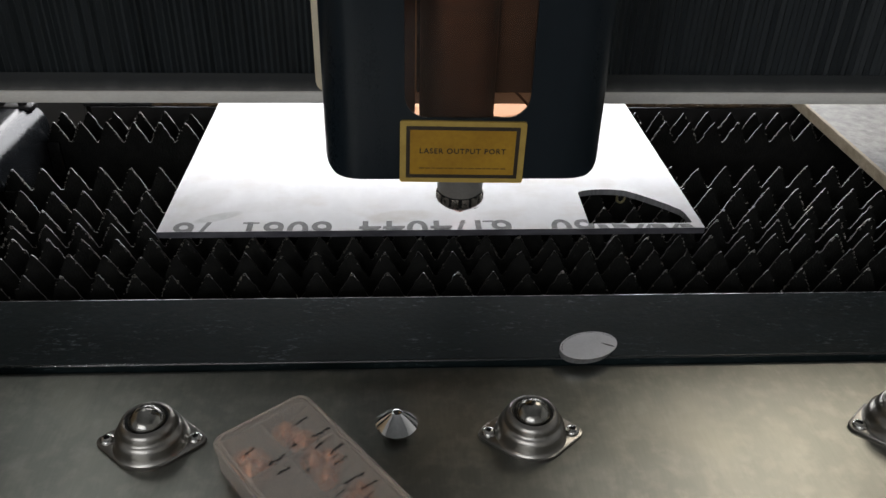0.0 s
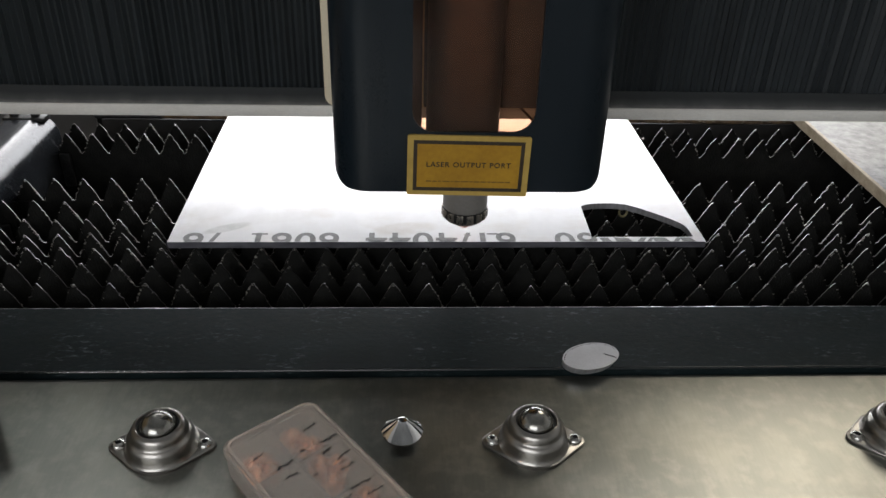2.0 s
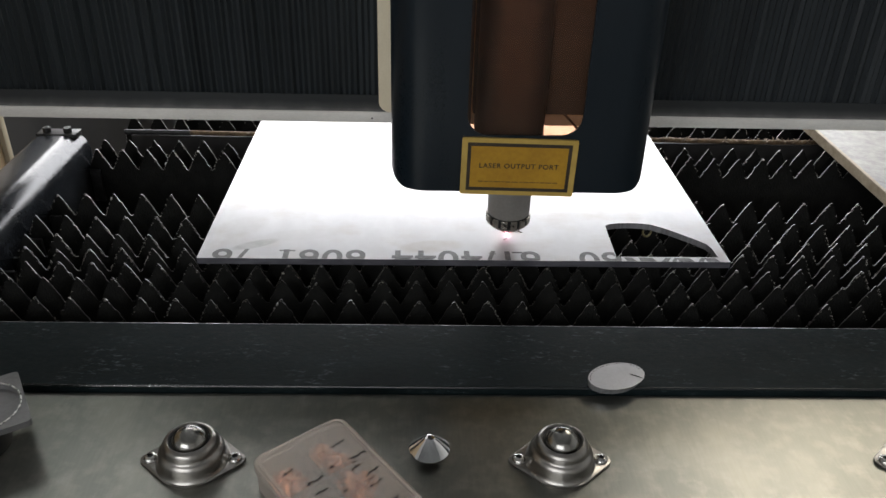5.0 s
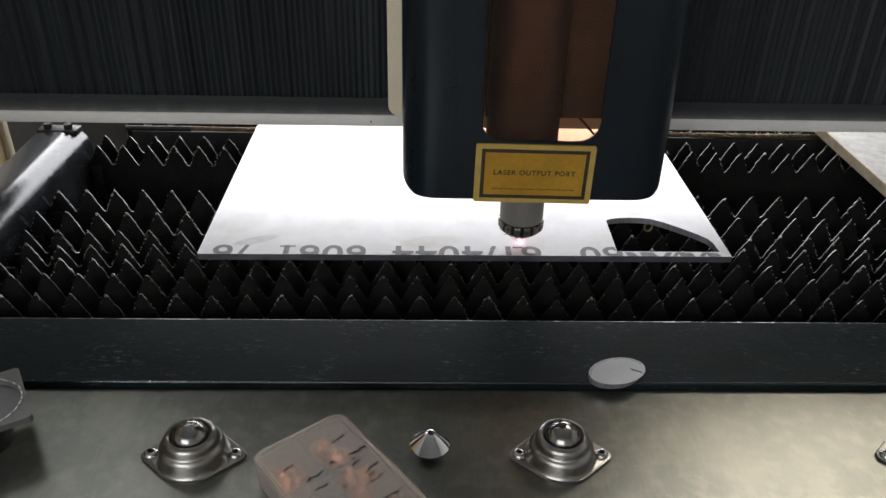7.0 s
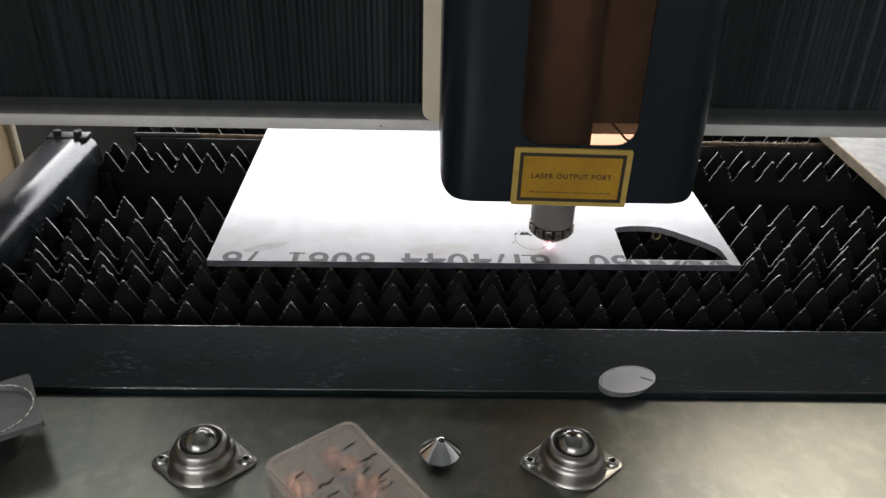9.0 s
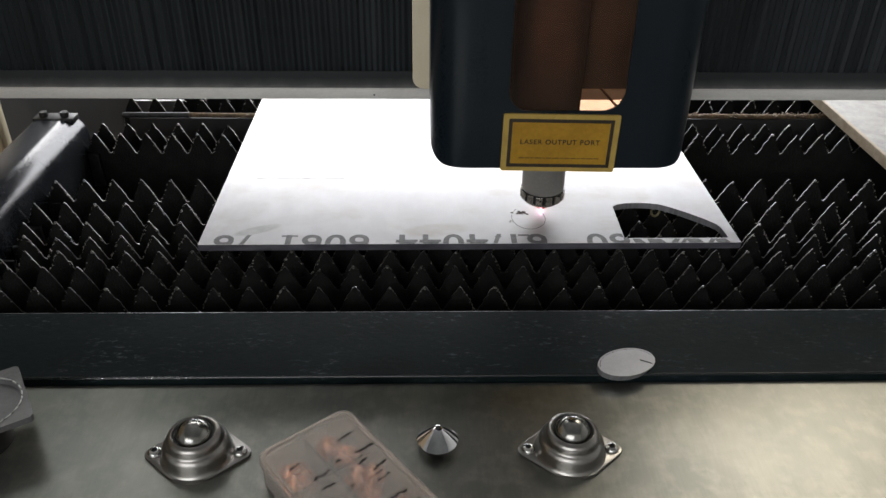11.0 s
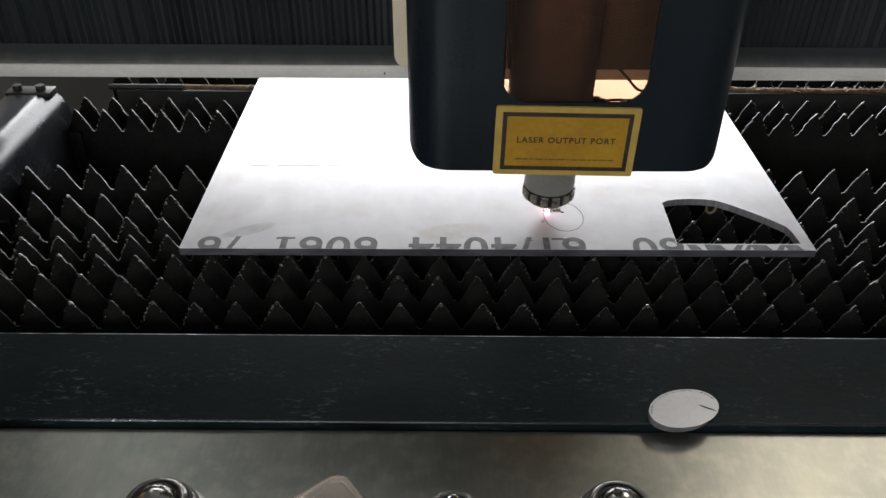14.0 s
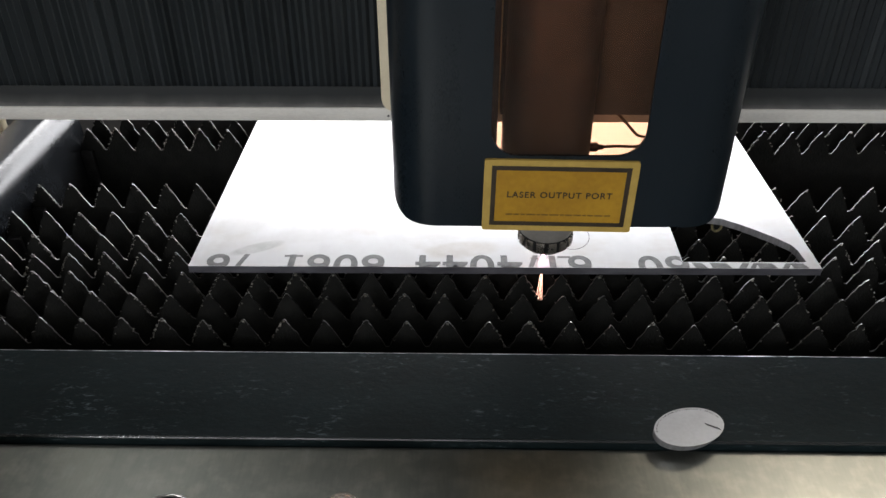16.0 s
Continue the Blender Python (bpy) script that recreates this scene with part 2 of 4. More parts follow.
AMBER = clear_plastic("amber_acrylic", (0.78, 0.43, 0.27), 0.03, 1.36)
HEAD_METAL = surface("anodised_head_body", (0.075, 0.083, 0.095), (0.120, 0.130, 0.145), (0.35, 0.5), 0.4, 30)
NOZZLE_GREY = surface("grey_ceramic_holder", (0.27, 0.255, 0.235), (0.34, 0.325, 0.30), (0.28, 0.36), 0.25, 40)
NOZZLE_RING = surface("knurled_dark_nut", (0.30, 0.275, 0.24), (0.45, 0.415, 0.36), (0.22, 0.34), 0.85, 120)
COPPER = surface("copper_nozzle", (0.72, 0.30, 0.16), (0.90, 0.46, 0.28), (0.2, 0.35), 0.95, 120)
CHROME = surface("chrome_plate", (0.74, 0.74, 0.74), (0.82, 0.82, 0.82), (0.06, 0.12), 1.0, 60, relief=0.02)
BALL_STEEL = surface("ball_bearing_steel", (0.24, 0.235, 0.215), (0.36, 0.35, 0.325), (0.16, 0.26), 1.0, 90, relief=0.05)
PRESSED = surface("pressed_bright_steel", (0.30, 0.285, 0.265), (0.37, 0.355, 0.33), (0.27, 0.34), 1.0, 25, (1, 1, 1), 700, relief=0.0)
SCREW = surface("zinc_screw", (0.45, 0.44, 0.42), (0.66, 0.65, 0.62), (0.2, 0.35), 1.0, 200)
CABLE = surface("brown_cable_sheath", (0.05, 0.035, 0.025), (0.11, 0.08, 0.055), (0.4, 0.55), 0.0, 120)
# Near black: shade painted into sockets, bore and ball gap; also kerf and chip.
DARK = surface("recess_shade_and_mark_black", (0.008, 0.008, 0.008), (0.02, 0.02, 0.02), (0.5, 0.7), 0.0, 80)
YELLOW = surface("yellow_sign_plastic", (0.34, 0.175, 0.012), (0.47, 0.262, 0.018), (0.38, 0.5), 0.0, 28, fine=300, relief=0.05)
YELLOW_RIM = surface("pale_yellow_sign_rim", (0.43, 0.29, 0.065), (0.54, 0.37, 0.09), (0.38, 0.5), 0.0, 60, fine=300, relief=0.05)
SIGN_BLACK = surface("sign_black_print", (0.020, 0.014, 0.008), (0.05, 0.035, 0.02), (0.4, 0.55), 0.0, 90)
SIGN_BROWN = surface("sign_fine_print", (0.13, 0.070, 0.012), (0.20, 0.11, 0.02), (0.4, 0.55), 0.0, 90)
DISC_TOP = surface("cut_disc_face", (0.46, 0.47, 0.50), (0.56, 0.57, 0.60), (0.36, 0.5), 0.55, 60)
FROST = frosted_plastic()
BLUE = surface("blue_latch_plastic", (0.012, 0.03, 0.10), (0.02, 0.05, 0.15), (0.3, 0.45), 0.0, 60)
MARKER = surface("black_marker_ink", (0.01, 0.01, 0.01), (0.03, 0.025, 0.022), (0.5, 0.6), 0.0, 120)
BLOCK_GREY = surface("machined_grey_plate", (0.15, 0.15, 0.15), (0.22, 0.22, 0.22), (0.35, 0.5), 0.4, 40)
PLASMA = glow("laser_plasma", (1.0, 0.55, 0.86), 13.0)
FLARE = glow("white_hot_flare", (1.0, 0.80, 0.80), 60.0)
SPARK = glow("hot_spark", (1.0, 0.50, 0.28), 9.0)
MOLTEN = glow("molten_spray", (1.0, 0.42, 0.16), 55.0)
SPRAY_GLOW = glow("fading_spray", (1.0, 0.50, 0.36), 2.2)
HALL = surface("whitewashed_hall_wall", (0.40, 0.41, 0.41), (0.55, 0.55, 0.54), (0.6, 0.8), 0.0, 2.0)
HALL_ROOF = surface("grey_hall_roof", (0.22, 0.23, 0.24), (0.34, 0.35, 0.35), (0.6, 0.8), 0.0, 2.0)
CONCRETE = surface("hall_concrete", (0.16, 0.16, 0.155), (0.26, 0.255, 0.245), (0.55, 0.75), 0.0, 3.0)
MACHINE_BLUE = surface("machine_frame_paint", (0.10, 0.11, 0.12), (0.15, 0.16, 0.17), (0.4, 0.55), 0.0, 6.0)


# ---- mesh helpers ----
def obj(name, bm, mats, parent=None, label="", smooth=False):
    me = bpy.data.meshes.new(name)
    bmesh.ops.recalc_face_normals(bm, faces=bm.faces)
    bm.to_mesh(me)
    bm.free()
    for m in mats if isinstance(mats, (list, tuple)) else [mats]:
        me.materials.append(m)
    if smooth:
        me.polygons.foreach_set("use_smooth", [True] * len(me.polygons))
        me.set_sharp_from_angle(angle=radians(38))
    ob = new(name, me)
    if parent:
        ob.parent = parent
    if label:
        ob["label"] = label
    return ob


def part(name, bm, mats, parent, label="", smooth=True):
    return obj(name, bm, mats, parent, label, smooth)


def box(x0, x1, y0, y1, z0, z1, bevel=0.0, segments=2, bm=None):
    own = bmesh.new()
    bmesh.ops.create_cube(own, size=1.0)
    for v in own.verts:
        v.co = Vector(((x0 + x1) / 2 + v.co.x * (x1 - x0), (y0 + y1) / 2 + v.co.y * (y1 - y0), (z0 + z1) / 2 + v.co.z * (z1 - z0)))
    if bevel:
        bmesh.ops.bevel(own, geom=own.edges[:], offset=bevel, segments=segments, profile=0.5, affect="EDGES")
    return joined(bm, own)


def joined(bm, own):
    if bm is None:
        return own
    me = bpy.data.meshes.new("tmp")
    own.to_mesh(me)
    own.free()
    bm.from_mesh(me)
    bpy.data.meshes.remove(me)
    return bm


def lathe(profile, n=40, at=(0, 0, 0), bm=None, turn=None):
    """Turns (radius, height) pairs round the z axis."""
    own = bmesh.new()
    rings = []
    for r, z in profile:
        rings.append([own.verts.new((r * math.cos(2 * math.pi * i / n), r * math.sin(2 * math.pi * i / n), z)) for i in range(n)] if r > 1e-6 else [own.verts.new((0, 0, z))])
    for a, b in zip(rings, rings[1:]):
        for i in range(n):
            j = (i + 1) % n
            q = [a[i % len(a)], a[j % len(a)], b[j % len(b)], b[i % len(b)]]
            q = list(dict.fromkeys(q))
            if len(q) > 2:
                own.faces.new(q)
    if turn is not None:
        own.transform(turn)
    bmesh.ops.translate(own, verts=own.verts, vec=at)
    return joined(bm, own)


def prism(outline, z0, z1, bevel=0.0, bm=None):
    """An upright prism over a flat outline of (x, y)."""
    own = bmesh.new()
    top = [own.verts.new((x, y, z1)) for x, y in outline]
    low = [own.verts.new((x, y, z0)) for x, y in outline]
    own.faces.new(top)
    own.faces.new(low[::-1])
    n = len(outline)
    for i in range(n):
        j = (i + 1) % n
        own.faces.new((top[i], low[i], low[j], top[j]))
    if bevel:
        rim = [e for e in own.edges if abs(e.verts[0].co.z - e.verts[1].co.z) < 1e-7]
        bmesh.ops.bevel(own, geom=rim, offset=bevel, segments=2, profile=0.5, affect="EDGES")
    return joined(bm, own)


def rounded(w, d, r, n=6, cx=0.0, cy=0.0):
    pts = []
    for sx, sy, a0 in ((1, 1, 0), (-1, 1, 90), (-1, -1, 180), (1, -1, 270)):
        for i in range(n + 1):
            a = radians(a0 + 90 * i / n)
            pts.append((cx + sx * (w / 2 - r) + r * math.cos(a), cy + sy * (d / 2 - r) + r * math.sin(a)))
    return pts


def pipe(points, radius, n=10, bm=None):
    own = bmesh.new()
    rings = []
    for i, p in enumerate(points):
        p = Vector(p)
        a = Vector(points[max(i - 1, 0)])
        b = Vector(points[min(i + 1, len(points) - 1)])
        q = (b - a).to_track_quat("Z", "Y")
        rings.append([own.verts.new(p + q @ Vector((radius * math.cos(2 * math.pi * k / n), radius * math.sin(2 * math.pi * k / n), 0))) for k in range(n)])
    for a, b in zip(rings, rings[1:]):
        for k in range(n):
            own.faces.new((a[k], a[(k + 1) % n], b[(k + 1) % n], b[k]))
    own.faces.new(rings[0][::-1])
    own.faces.new(rings[-1])
    return joined(bm, own)


def empty(name, x=0, y=0, z=0, rz=0):
    ob = new(name)
    ob.empty_display_size = 0.02
    ob.matrix_basis = pose(x, y, z, 0, 0, rz)
    return ob


def lettering(text, size, turn, at, lift=0.0004, spacing=1.0, cut=None, bold=0.0):
    """Built-in font, made into a thin mesh; cut: keeps what lies beyond this y."""
    cu = bpy.data.curves.new("letters", "FONT")
    cu.body, cu.size, cu.extrude, cu.space_character = text, size, lift, spacing
    cu.align_x, cu.offset = "CENTER", bold
    tmp = bpy.data.objects.new("letters", cu)
    scene.collection.objects.link(tmp)
    bpy.context.view_layer.update()
    me = bpy.data.meshes.new_from_object(tmp.evaluated_get(bpy.context.evaluated_depsgraph_get()))
    bpy.data.objects.remove(tmp)
    bpy.data.curves.remove(cu)
    bm = bmesh.new()
    bm.from_mesh(me)
    bpy.data.meshes.remove(me)
    bm.transform(Matrix.Translation(at) @ turn)
    if cut is not None:
        bmesh.ops.bisect_plane(bm, geom=bm.verts[:] + bm.edges[:] + bm.faces[:], plane_co=(0, cut, 0), plane_no=(0, 1, 0), clear_inner=True)
    return bm


# ---- the hall that closes the place ----
def hall():
    x0, x1, y0, y1, z0, z1 = -6.0, 6.0, -5.0, 6.0, DECK_FLOOR, 5.2
    tagged(obj("floor", box(x0, x1, y0, y1, z0 - 0.1, z0), CONCRETE), "bare grey concrete workshop floor", "floor", kind="structure")
    bm = box(x0, -2.4, y1, y1 + 0.25, z0, z1)
    box(3.2, x1, y1, y1 + 0.25, z0, z1, bm=bm)
    box(-2.4, 3.2, y1, y1 + 0.25, z0, 0.5, bm=bm)
    box(-2.4, 3.2, y1, y1 + 0.25, 4.0, z1, bm=bm)
    tagged(obj("wall_north", bm, HALL), "whitewashed workshop wall with a wide window opening", "wall", kind="structure")
    bm = box(x0, -4.3, y0 - 0.25, y0, z0, z1)
    box(0.3, x1, y0 - 0.25, y0, z0, z1, bm=bm)
    box(-4.3, 0.3, y0 - 0.25, y0, z0, 1.3, bm=bm)
    box(-4.3, 0.3, y0 - 0.25, y0, 3.3, z1, bm=bm)
    tagged(obj("wall_south", bm, HALL), "whitewashed workshop wall with an opening for the added fill light", "wall", kind="structure")
    tagged(obj("wall_west", box(x0 - 0.25, x0, y0 - 0.25, y1 + 0.25, z0, z1), HALL), "plain whitewashed workshop wall", "wall", kind="structure")
    tagged(obj("wall_east", box(x1, x1 + 0.25, y0 - 0.25, y1 + 0.25, z0, z1), HALL), "plain whitewashed workshop wall", "wall", kind="structure")
    bm = box(x0 - 0.25, -3.2, y0 - 0.25, y1 + 0.25, z1, z1 + 0.2)
    box(-2.2, 2.45, y0 - 0.25, y1 + 0.25, z1, z1 + 0.2, bm=bm)
    box(4.35, x1 + 0.25, y0 - 0.25, y1 + 0.25, z1, z1 + 0.2, bm=bm)
    box(-3.2, -2.2, y0 - 0.25, 4.1, z1, z1 + 0.2, bm=bm)
    box(-3.2, -2.2, 5.7, y1 + 0.25, z1, z1 + 0.2, bm=bm)
    box(2.45, 4.35, y0 - 0.25, 3.6, z1, z1 + 0.2, bm=bm)
    box(2.45, 4.35, 5.9, y1 + 0.25, z1, z1 + 0.2, bm=bm)
    tagged(obj("ceiling", bm, HALL_ROOF), "grey workshop roof with two skylight openings", "ceiling", kind="structure")


hall()

# ---- the machine bed ----
LEDGE_Y0, LEDGE_Y1, LEDGE_Z = 0.4434, 0.5230, 0.006


def machine_bed():
    bed = empty("machine_bed", 0, 0.5, DECK_FLOOR)
    up = -DECK_FLOOR

    def low(name, bm, mat, label=""):
        bmesh.ops.translate(bm, verts=bm.verts, vec=(0, -0.5, up))
        return part(name, bm, mat, bed, label, False)

    low("tray", box(-0.62, 1.25, 0.50, 2.2, -0.34, -0.30), BED, "soot-black scrap tray")
    low("tray_side", box(-0.64, -0.60, 0.50, 1.10, -0.34, -0.16), BED)
    low("tray_side", box(-0.66, -0.63, 1.10, 2.2, -0.34, 0.16), BED)
    low("tray_side", box(1.25, 1.29, 0.50, 2.2, -0.34, -0.02), BED)
    low("tray_end", box(-0.64, 1.29, 2.2, 2.24, -0.34, 0.16), BED)
    low("plinth", box(-1.05, 1.30, -0.30, 0.47, DECK_FLOOR, -0.055), MACHINE_BLUE, "dark grey painted machine plinth")
    low("plinth", box(-1.05, 1.30, 0.47, 2.26, DECK_FLOOR, -0.345), MACHINE_BLUE)
    tagged(bed, "laser cutting machine bed with a soot-black scrap tray", "machine bed")

    deck = obj("deck_plate", box(-1.05, 1.30, -0.32, 0.4428, -0.055, 0.0, 0.0015), DECK)
    tagged(deck, "worn satin steel loading deck with smears", "deck plate", kind="structure")

    bm = box(-1.05, 1.30, LEDGE_Y0, LEDGE_Y1, -0.0545, LEDGE_Z)
    front = [e for e in bm.edges if all(v.co.y < LEDGE_Y0 + 1e-5 and v.co.z > 0 for v in e.verts)]
    back = [e for e in bm.edges if all(v.co.y > LEDGE_Y1 - 1e-5 and v.co.z > 0 for v in e.verts)]
    bmesh.ops.bevel(bm, geom=front, offset=0.0014, segments=4, profile=0.5, affect="EDGES", material=1)
    back = [e for e in bm.edges if e.is_valid and all(v.co.y > LEDGE_Y1 - 1e-5 and v.co.z > 0 for v in e.verts) and abs(e.verts[0].co.z - e.verts[1].co.z) < 1e-6]
    bmesh.ops.bevel(bm, geom=back, offset=0.0016, segments=6, profile=0.5, affect="EDGES", material=2)
    ledge = obj("front_ledge", bm, [LEDGE, LEDGE_FRONT_WEAR, LEDGE_BACK_WEAR])
    tagged(ledge, "scuffed black painted steel ledge with scraped bright edges", "ledge", kind="structure")


machine_bed()

TIP_Z = 0.0072
# Each slat: its y, its tooth pitch and the place of one of its teeth.
SLATS = [(0.556, 0.02983, -0.3271), (0.5875, 0.03003, -0.3321), (0.6135, 0.0299, -0.3289), (0.6405, 0.02976, -0.3411), (0.666, 0.02963, -0.3520), (0.703, 0.02983, -0.3567),
         (0.7535, 0.02989, -0.3555), (0.872, 0.02983, -0.3555), (0.901, 0.0299, -0.3558), (0.985, 0.0301, 0.3450), (1.035, 0.03, 0.352), (1.085, 0.03, 0.347)]


def support_slat(y, PITCH, tooth, seed, dull):
    """One toothed plate along x: teeth with rounded, half-melted tips and burnt flanks."""
    rnd = random.Random(seed)
    thick, x_end, base = 0.0012, 0.64, -0.11
    k0 = math.ceil((-0.393 - tooth) / PITCH)
    outline = [(-0.404, base)]
    tips = []
    k = k0
    while True:
        x = k * PITCH + tooth
        if x > x_end:
            break
        drop = abs(rnd.gauss(0, 0.0007)) if rnd.random() < 0.8 else rnd.uniform(0.001, 0.0035)
        lean = rnd.uniform(-0.0008, 0.0008)
        tip = TIP_Z - drop
        wide = rnd.uniform(0.0012, 0.0021)
        low = TIP_Z - 0.0255 + rnd.uniform(-0.0012, 0.0012)
        h = PITCH / 2
        crusty = rnd.random()
        rough = 0.0002 if crusty < 0.35 else (0.0005 if crusty < 0.7 else 0.0010)
        left = [(x - h + 0.0014, low), (x - wide - 0.0004, tip - 0.0022)]
        right = [(x + wide + 0.0004, tip - 0.0024), (x + h - 0.0014, low)]
        pts = []
        for (ax, az), (bx, bz) in (left, right):
            for q in range(10):
                u = q / 9
                bow = 0.0010 * math.sin(math.pi * u) * (1 if ax < x else -1) * 0.6
                edge = 1 if 0 < q < 9 else 0.3
                pts.append((ax + (bx - ax) * u - bow + rnd.uniform(-rough, rough) * edge, az + (bz - az) * u + rnd.uniform(-rough, rough) * edge))
            if (ax, az) == left[0]:
                pts += [(x - wide * 0.75 + lean, tip - 0.0007), (x - wide * 0.3 + lean, tip - 0.0001), (x + wide * 0.3 + lean, tip), (x + wide * 0.75 + lean, tip - 0.0008)]
        outline += pts
        tips.append((x, tip, low))
        k += 1
    outline.append((outline[-1][0] + 0.003, base))
    bm = bmesh.new()
    n = len(outline)
    f = [bm.verts.new((px, -thick / 2, pz)) for px, pz in outline]
    b = [bm.verts.new((px, thick / 2, pz)) for px, pz in outline]
    lowf = [bm.verts.new((px, -thick / 2, base)) for px, pz in outline]
    lowb = [bm.verts.new((px, thick / 2, base)) for px, pz in outline]
    for i in range(n - 1):
        if i not in (0, n - 2):
            bm.faces.new((lowf[i], lowf[i + 1], f[i + 1], f[i]))
            bm.faces.new((lowb[i + 1], lowb[i], b[i], b[i + 1]))
        top = bm.faces.new((f[i], f[i + 1], b[i + 1], b[i]))
        # Front rows keep the bright edge only near the tips, the rest painted shaded.
        tip_near = max(outline[i][1], outline[i + 1][1]) > TIP_Z - 0.0042
        top.material_index = 1 if not dull or tip_near else 2
    bmesh.ops.remove_doubles(bm, verts=bm.verts, dist=1e-6)
    slat = empty("support_slat", 0, y, base)
    bmesh.ops.translate(bm, verts=bm.verts, vec=(0, 0, -base))
    part("toothed_plate", bm, [SLAT, SLAT_EDGE, SLAT_DULL], slat, smooth=False)
    beads = bmesh.new()
    for x, tip, low in tips:
        for side in (-1, 1):
            heavy = rnd.random() < (0.12 if dull else 0.4)
            for _ in range(rnd.randint(14, 26) if heavy else rnd.randint(1, 4)):
                s = rnd.random()
                px = x + side * (0.0022 + s * (PITCH / 2 - 0.004)) + rnd.uniform(-0.0008, 0.0008)
                pz = tip - 0.003 - s * (tip - low - 0.004) + rnd.uniform(-0.0008, 0.0008)
                r = rnd.uniform(0.0003, 0.0008)
                m = Matrix.Translation((px, rnd.uniform(-0.0013, 0.0008), pz - base)) @ Euler((rnd.random() * 3, rnd.random() * 3, 0)).to_matrix().to_4x4() @ Matrix.Diagonal((r, r * rnd.uniform(0.6, 1.1), r * rnd.uniform(0.8, 1.9), 1))
                bmesh.ops.create_icosphere(beads, subdivisions=1, radius=1.0, matrix=m)
        if rnd.random() < 0.5:
            r = rnd.uniform(0.0012, 0.0019)
            bmesh.ops.create_icosphere(beads, subdivisions=1, radius=1.0, matrix=Matrix.Translation((x, 0, tip - 0.0016 - base)) @ Matrix.Diagonal((r, r * 0.9, r * 0.8, 1)))
    ob = part("slag", beads, SLAG, slat, "crusted spatter beads")
    tagged(ob, kind="stuff")
    return tagged(slat, "soot-black toothed support slat with melted, slag-crusted tips", "slat", "slats of the cutting bed")


CURL = surface("straw_coloured_slag", (0.16, 0.14, 0.07), (0.34, 0.30, 0.16), (0.35, 0.55), 0.4, 200)
for i, (sy, pitch, tooth) in enumerate(SLATS):
    made = support_slat(sy, pitch, tooth, 40 + i, i < 2)
    if i == 5:
        arc = [(0.236 + 0.0042 * math.cos(radians(a)), -0.0022, 0.1085 + 0.0062 * math.sin(radians(a))) for a in range(-200, 25, 22)]
        part("slag_curl", pipe(arc, 0.0012, 8), CURL, made, "straw-coloured curl of slag")


def side_rail():
    """Rounded rail beside the slats, with the bolted bracket on its end."""
    rail = empty("side_rail", -0.4245, 0.6, -0.16)
    w, hgt = 0.055, 0.185
    own = bmesh.new()
    pts = []
    for i in range(9):
        a = radians(90 * i / 8)
        pts.append((w / 2 - 0.024 + 0.024 * math.sin(a), hgt - 0.024 + 0.024 * math.cos(a)))
    pts += [(w / 2, 0), (-w / 2, 0)]
    for i in range(5):
        a = radians(90 * i / 4)
        pts.append((-w / 2 + 0.006 - 0.006 * math.cos(a), hgt - 0.006 + 0.006 * math.sin(a)))
    ends = []
    for y in (-0.35, 0.284):
        ends.append([own.verts.new((x, y, z)) for x, z in pts])
    n = len(pts)
    for i in range(n):
        j = (i + 1) % n
        own.faces.new((ends[0][i], ends[0][j], ends[1][j], ends[1][i]))
    own.faces.new(ends[0])
    own.faces.new(ends[1][::-1])
    part("rail_body", own, TUBE, rail)
    part("end_bracket", box(-0.0268, 0.020, 0.268, 0.2865, 0.1800, 0.1865, 0.001), IRON, rail, "black bolted end bracket")
    for x in (-0.016, 0.008):
        bolt = part("bolt", lathe([(0, 0.192), (0.0042, 0.192), (0.0048, 0.1912), (0.0048, 0.1866), (0, 0.1866)], 16, (x, 0.276, 0)), IRON, rail)
        part("socket", lathe([(0, 0.1922), (0.0022, 0.1922), (0.0022, 0.1918)], 6, (x, 0.276, 0)), DARK, bolt)
    for y, pitch, tooth in SLATS[:9]:
        if y - 0.6 < 0.284:
            part("slat_bracket", box(0.0277, 0.040, y - 0.6 - 0.006, y - 0.6 - 0.002, 0.10, 0.142, 0.0006, 1), IRON, rail)
    tagged(rail, "dark grey enamelled steel side rail with a bolted end bracket", "rail")


side_rail()


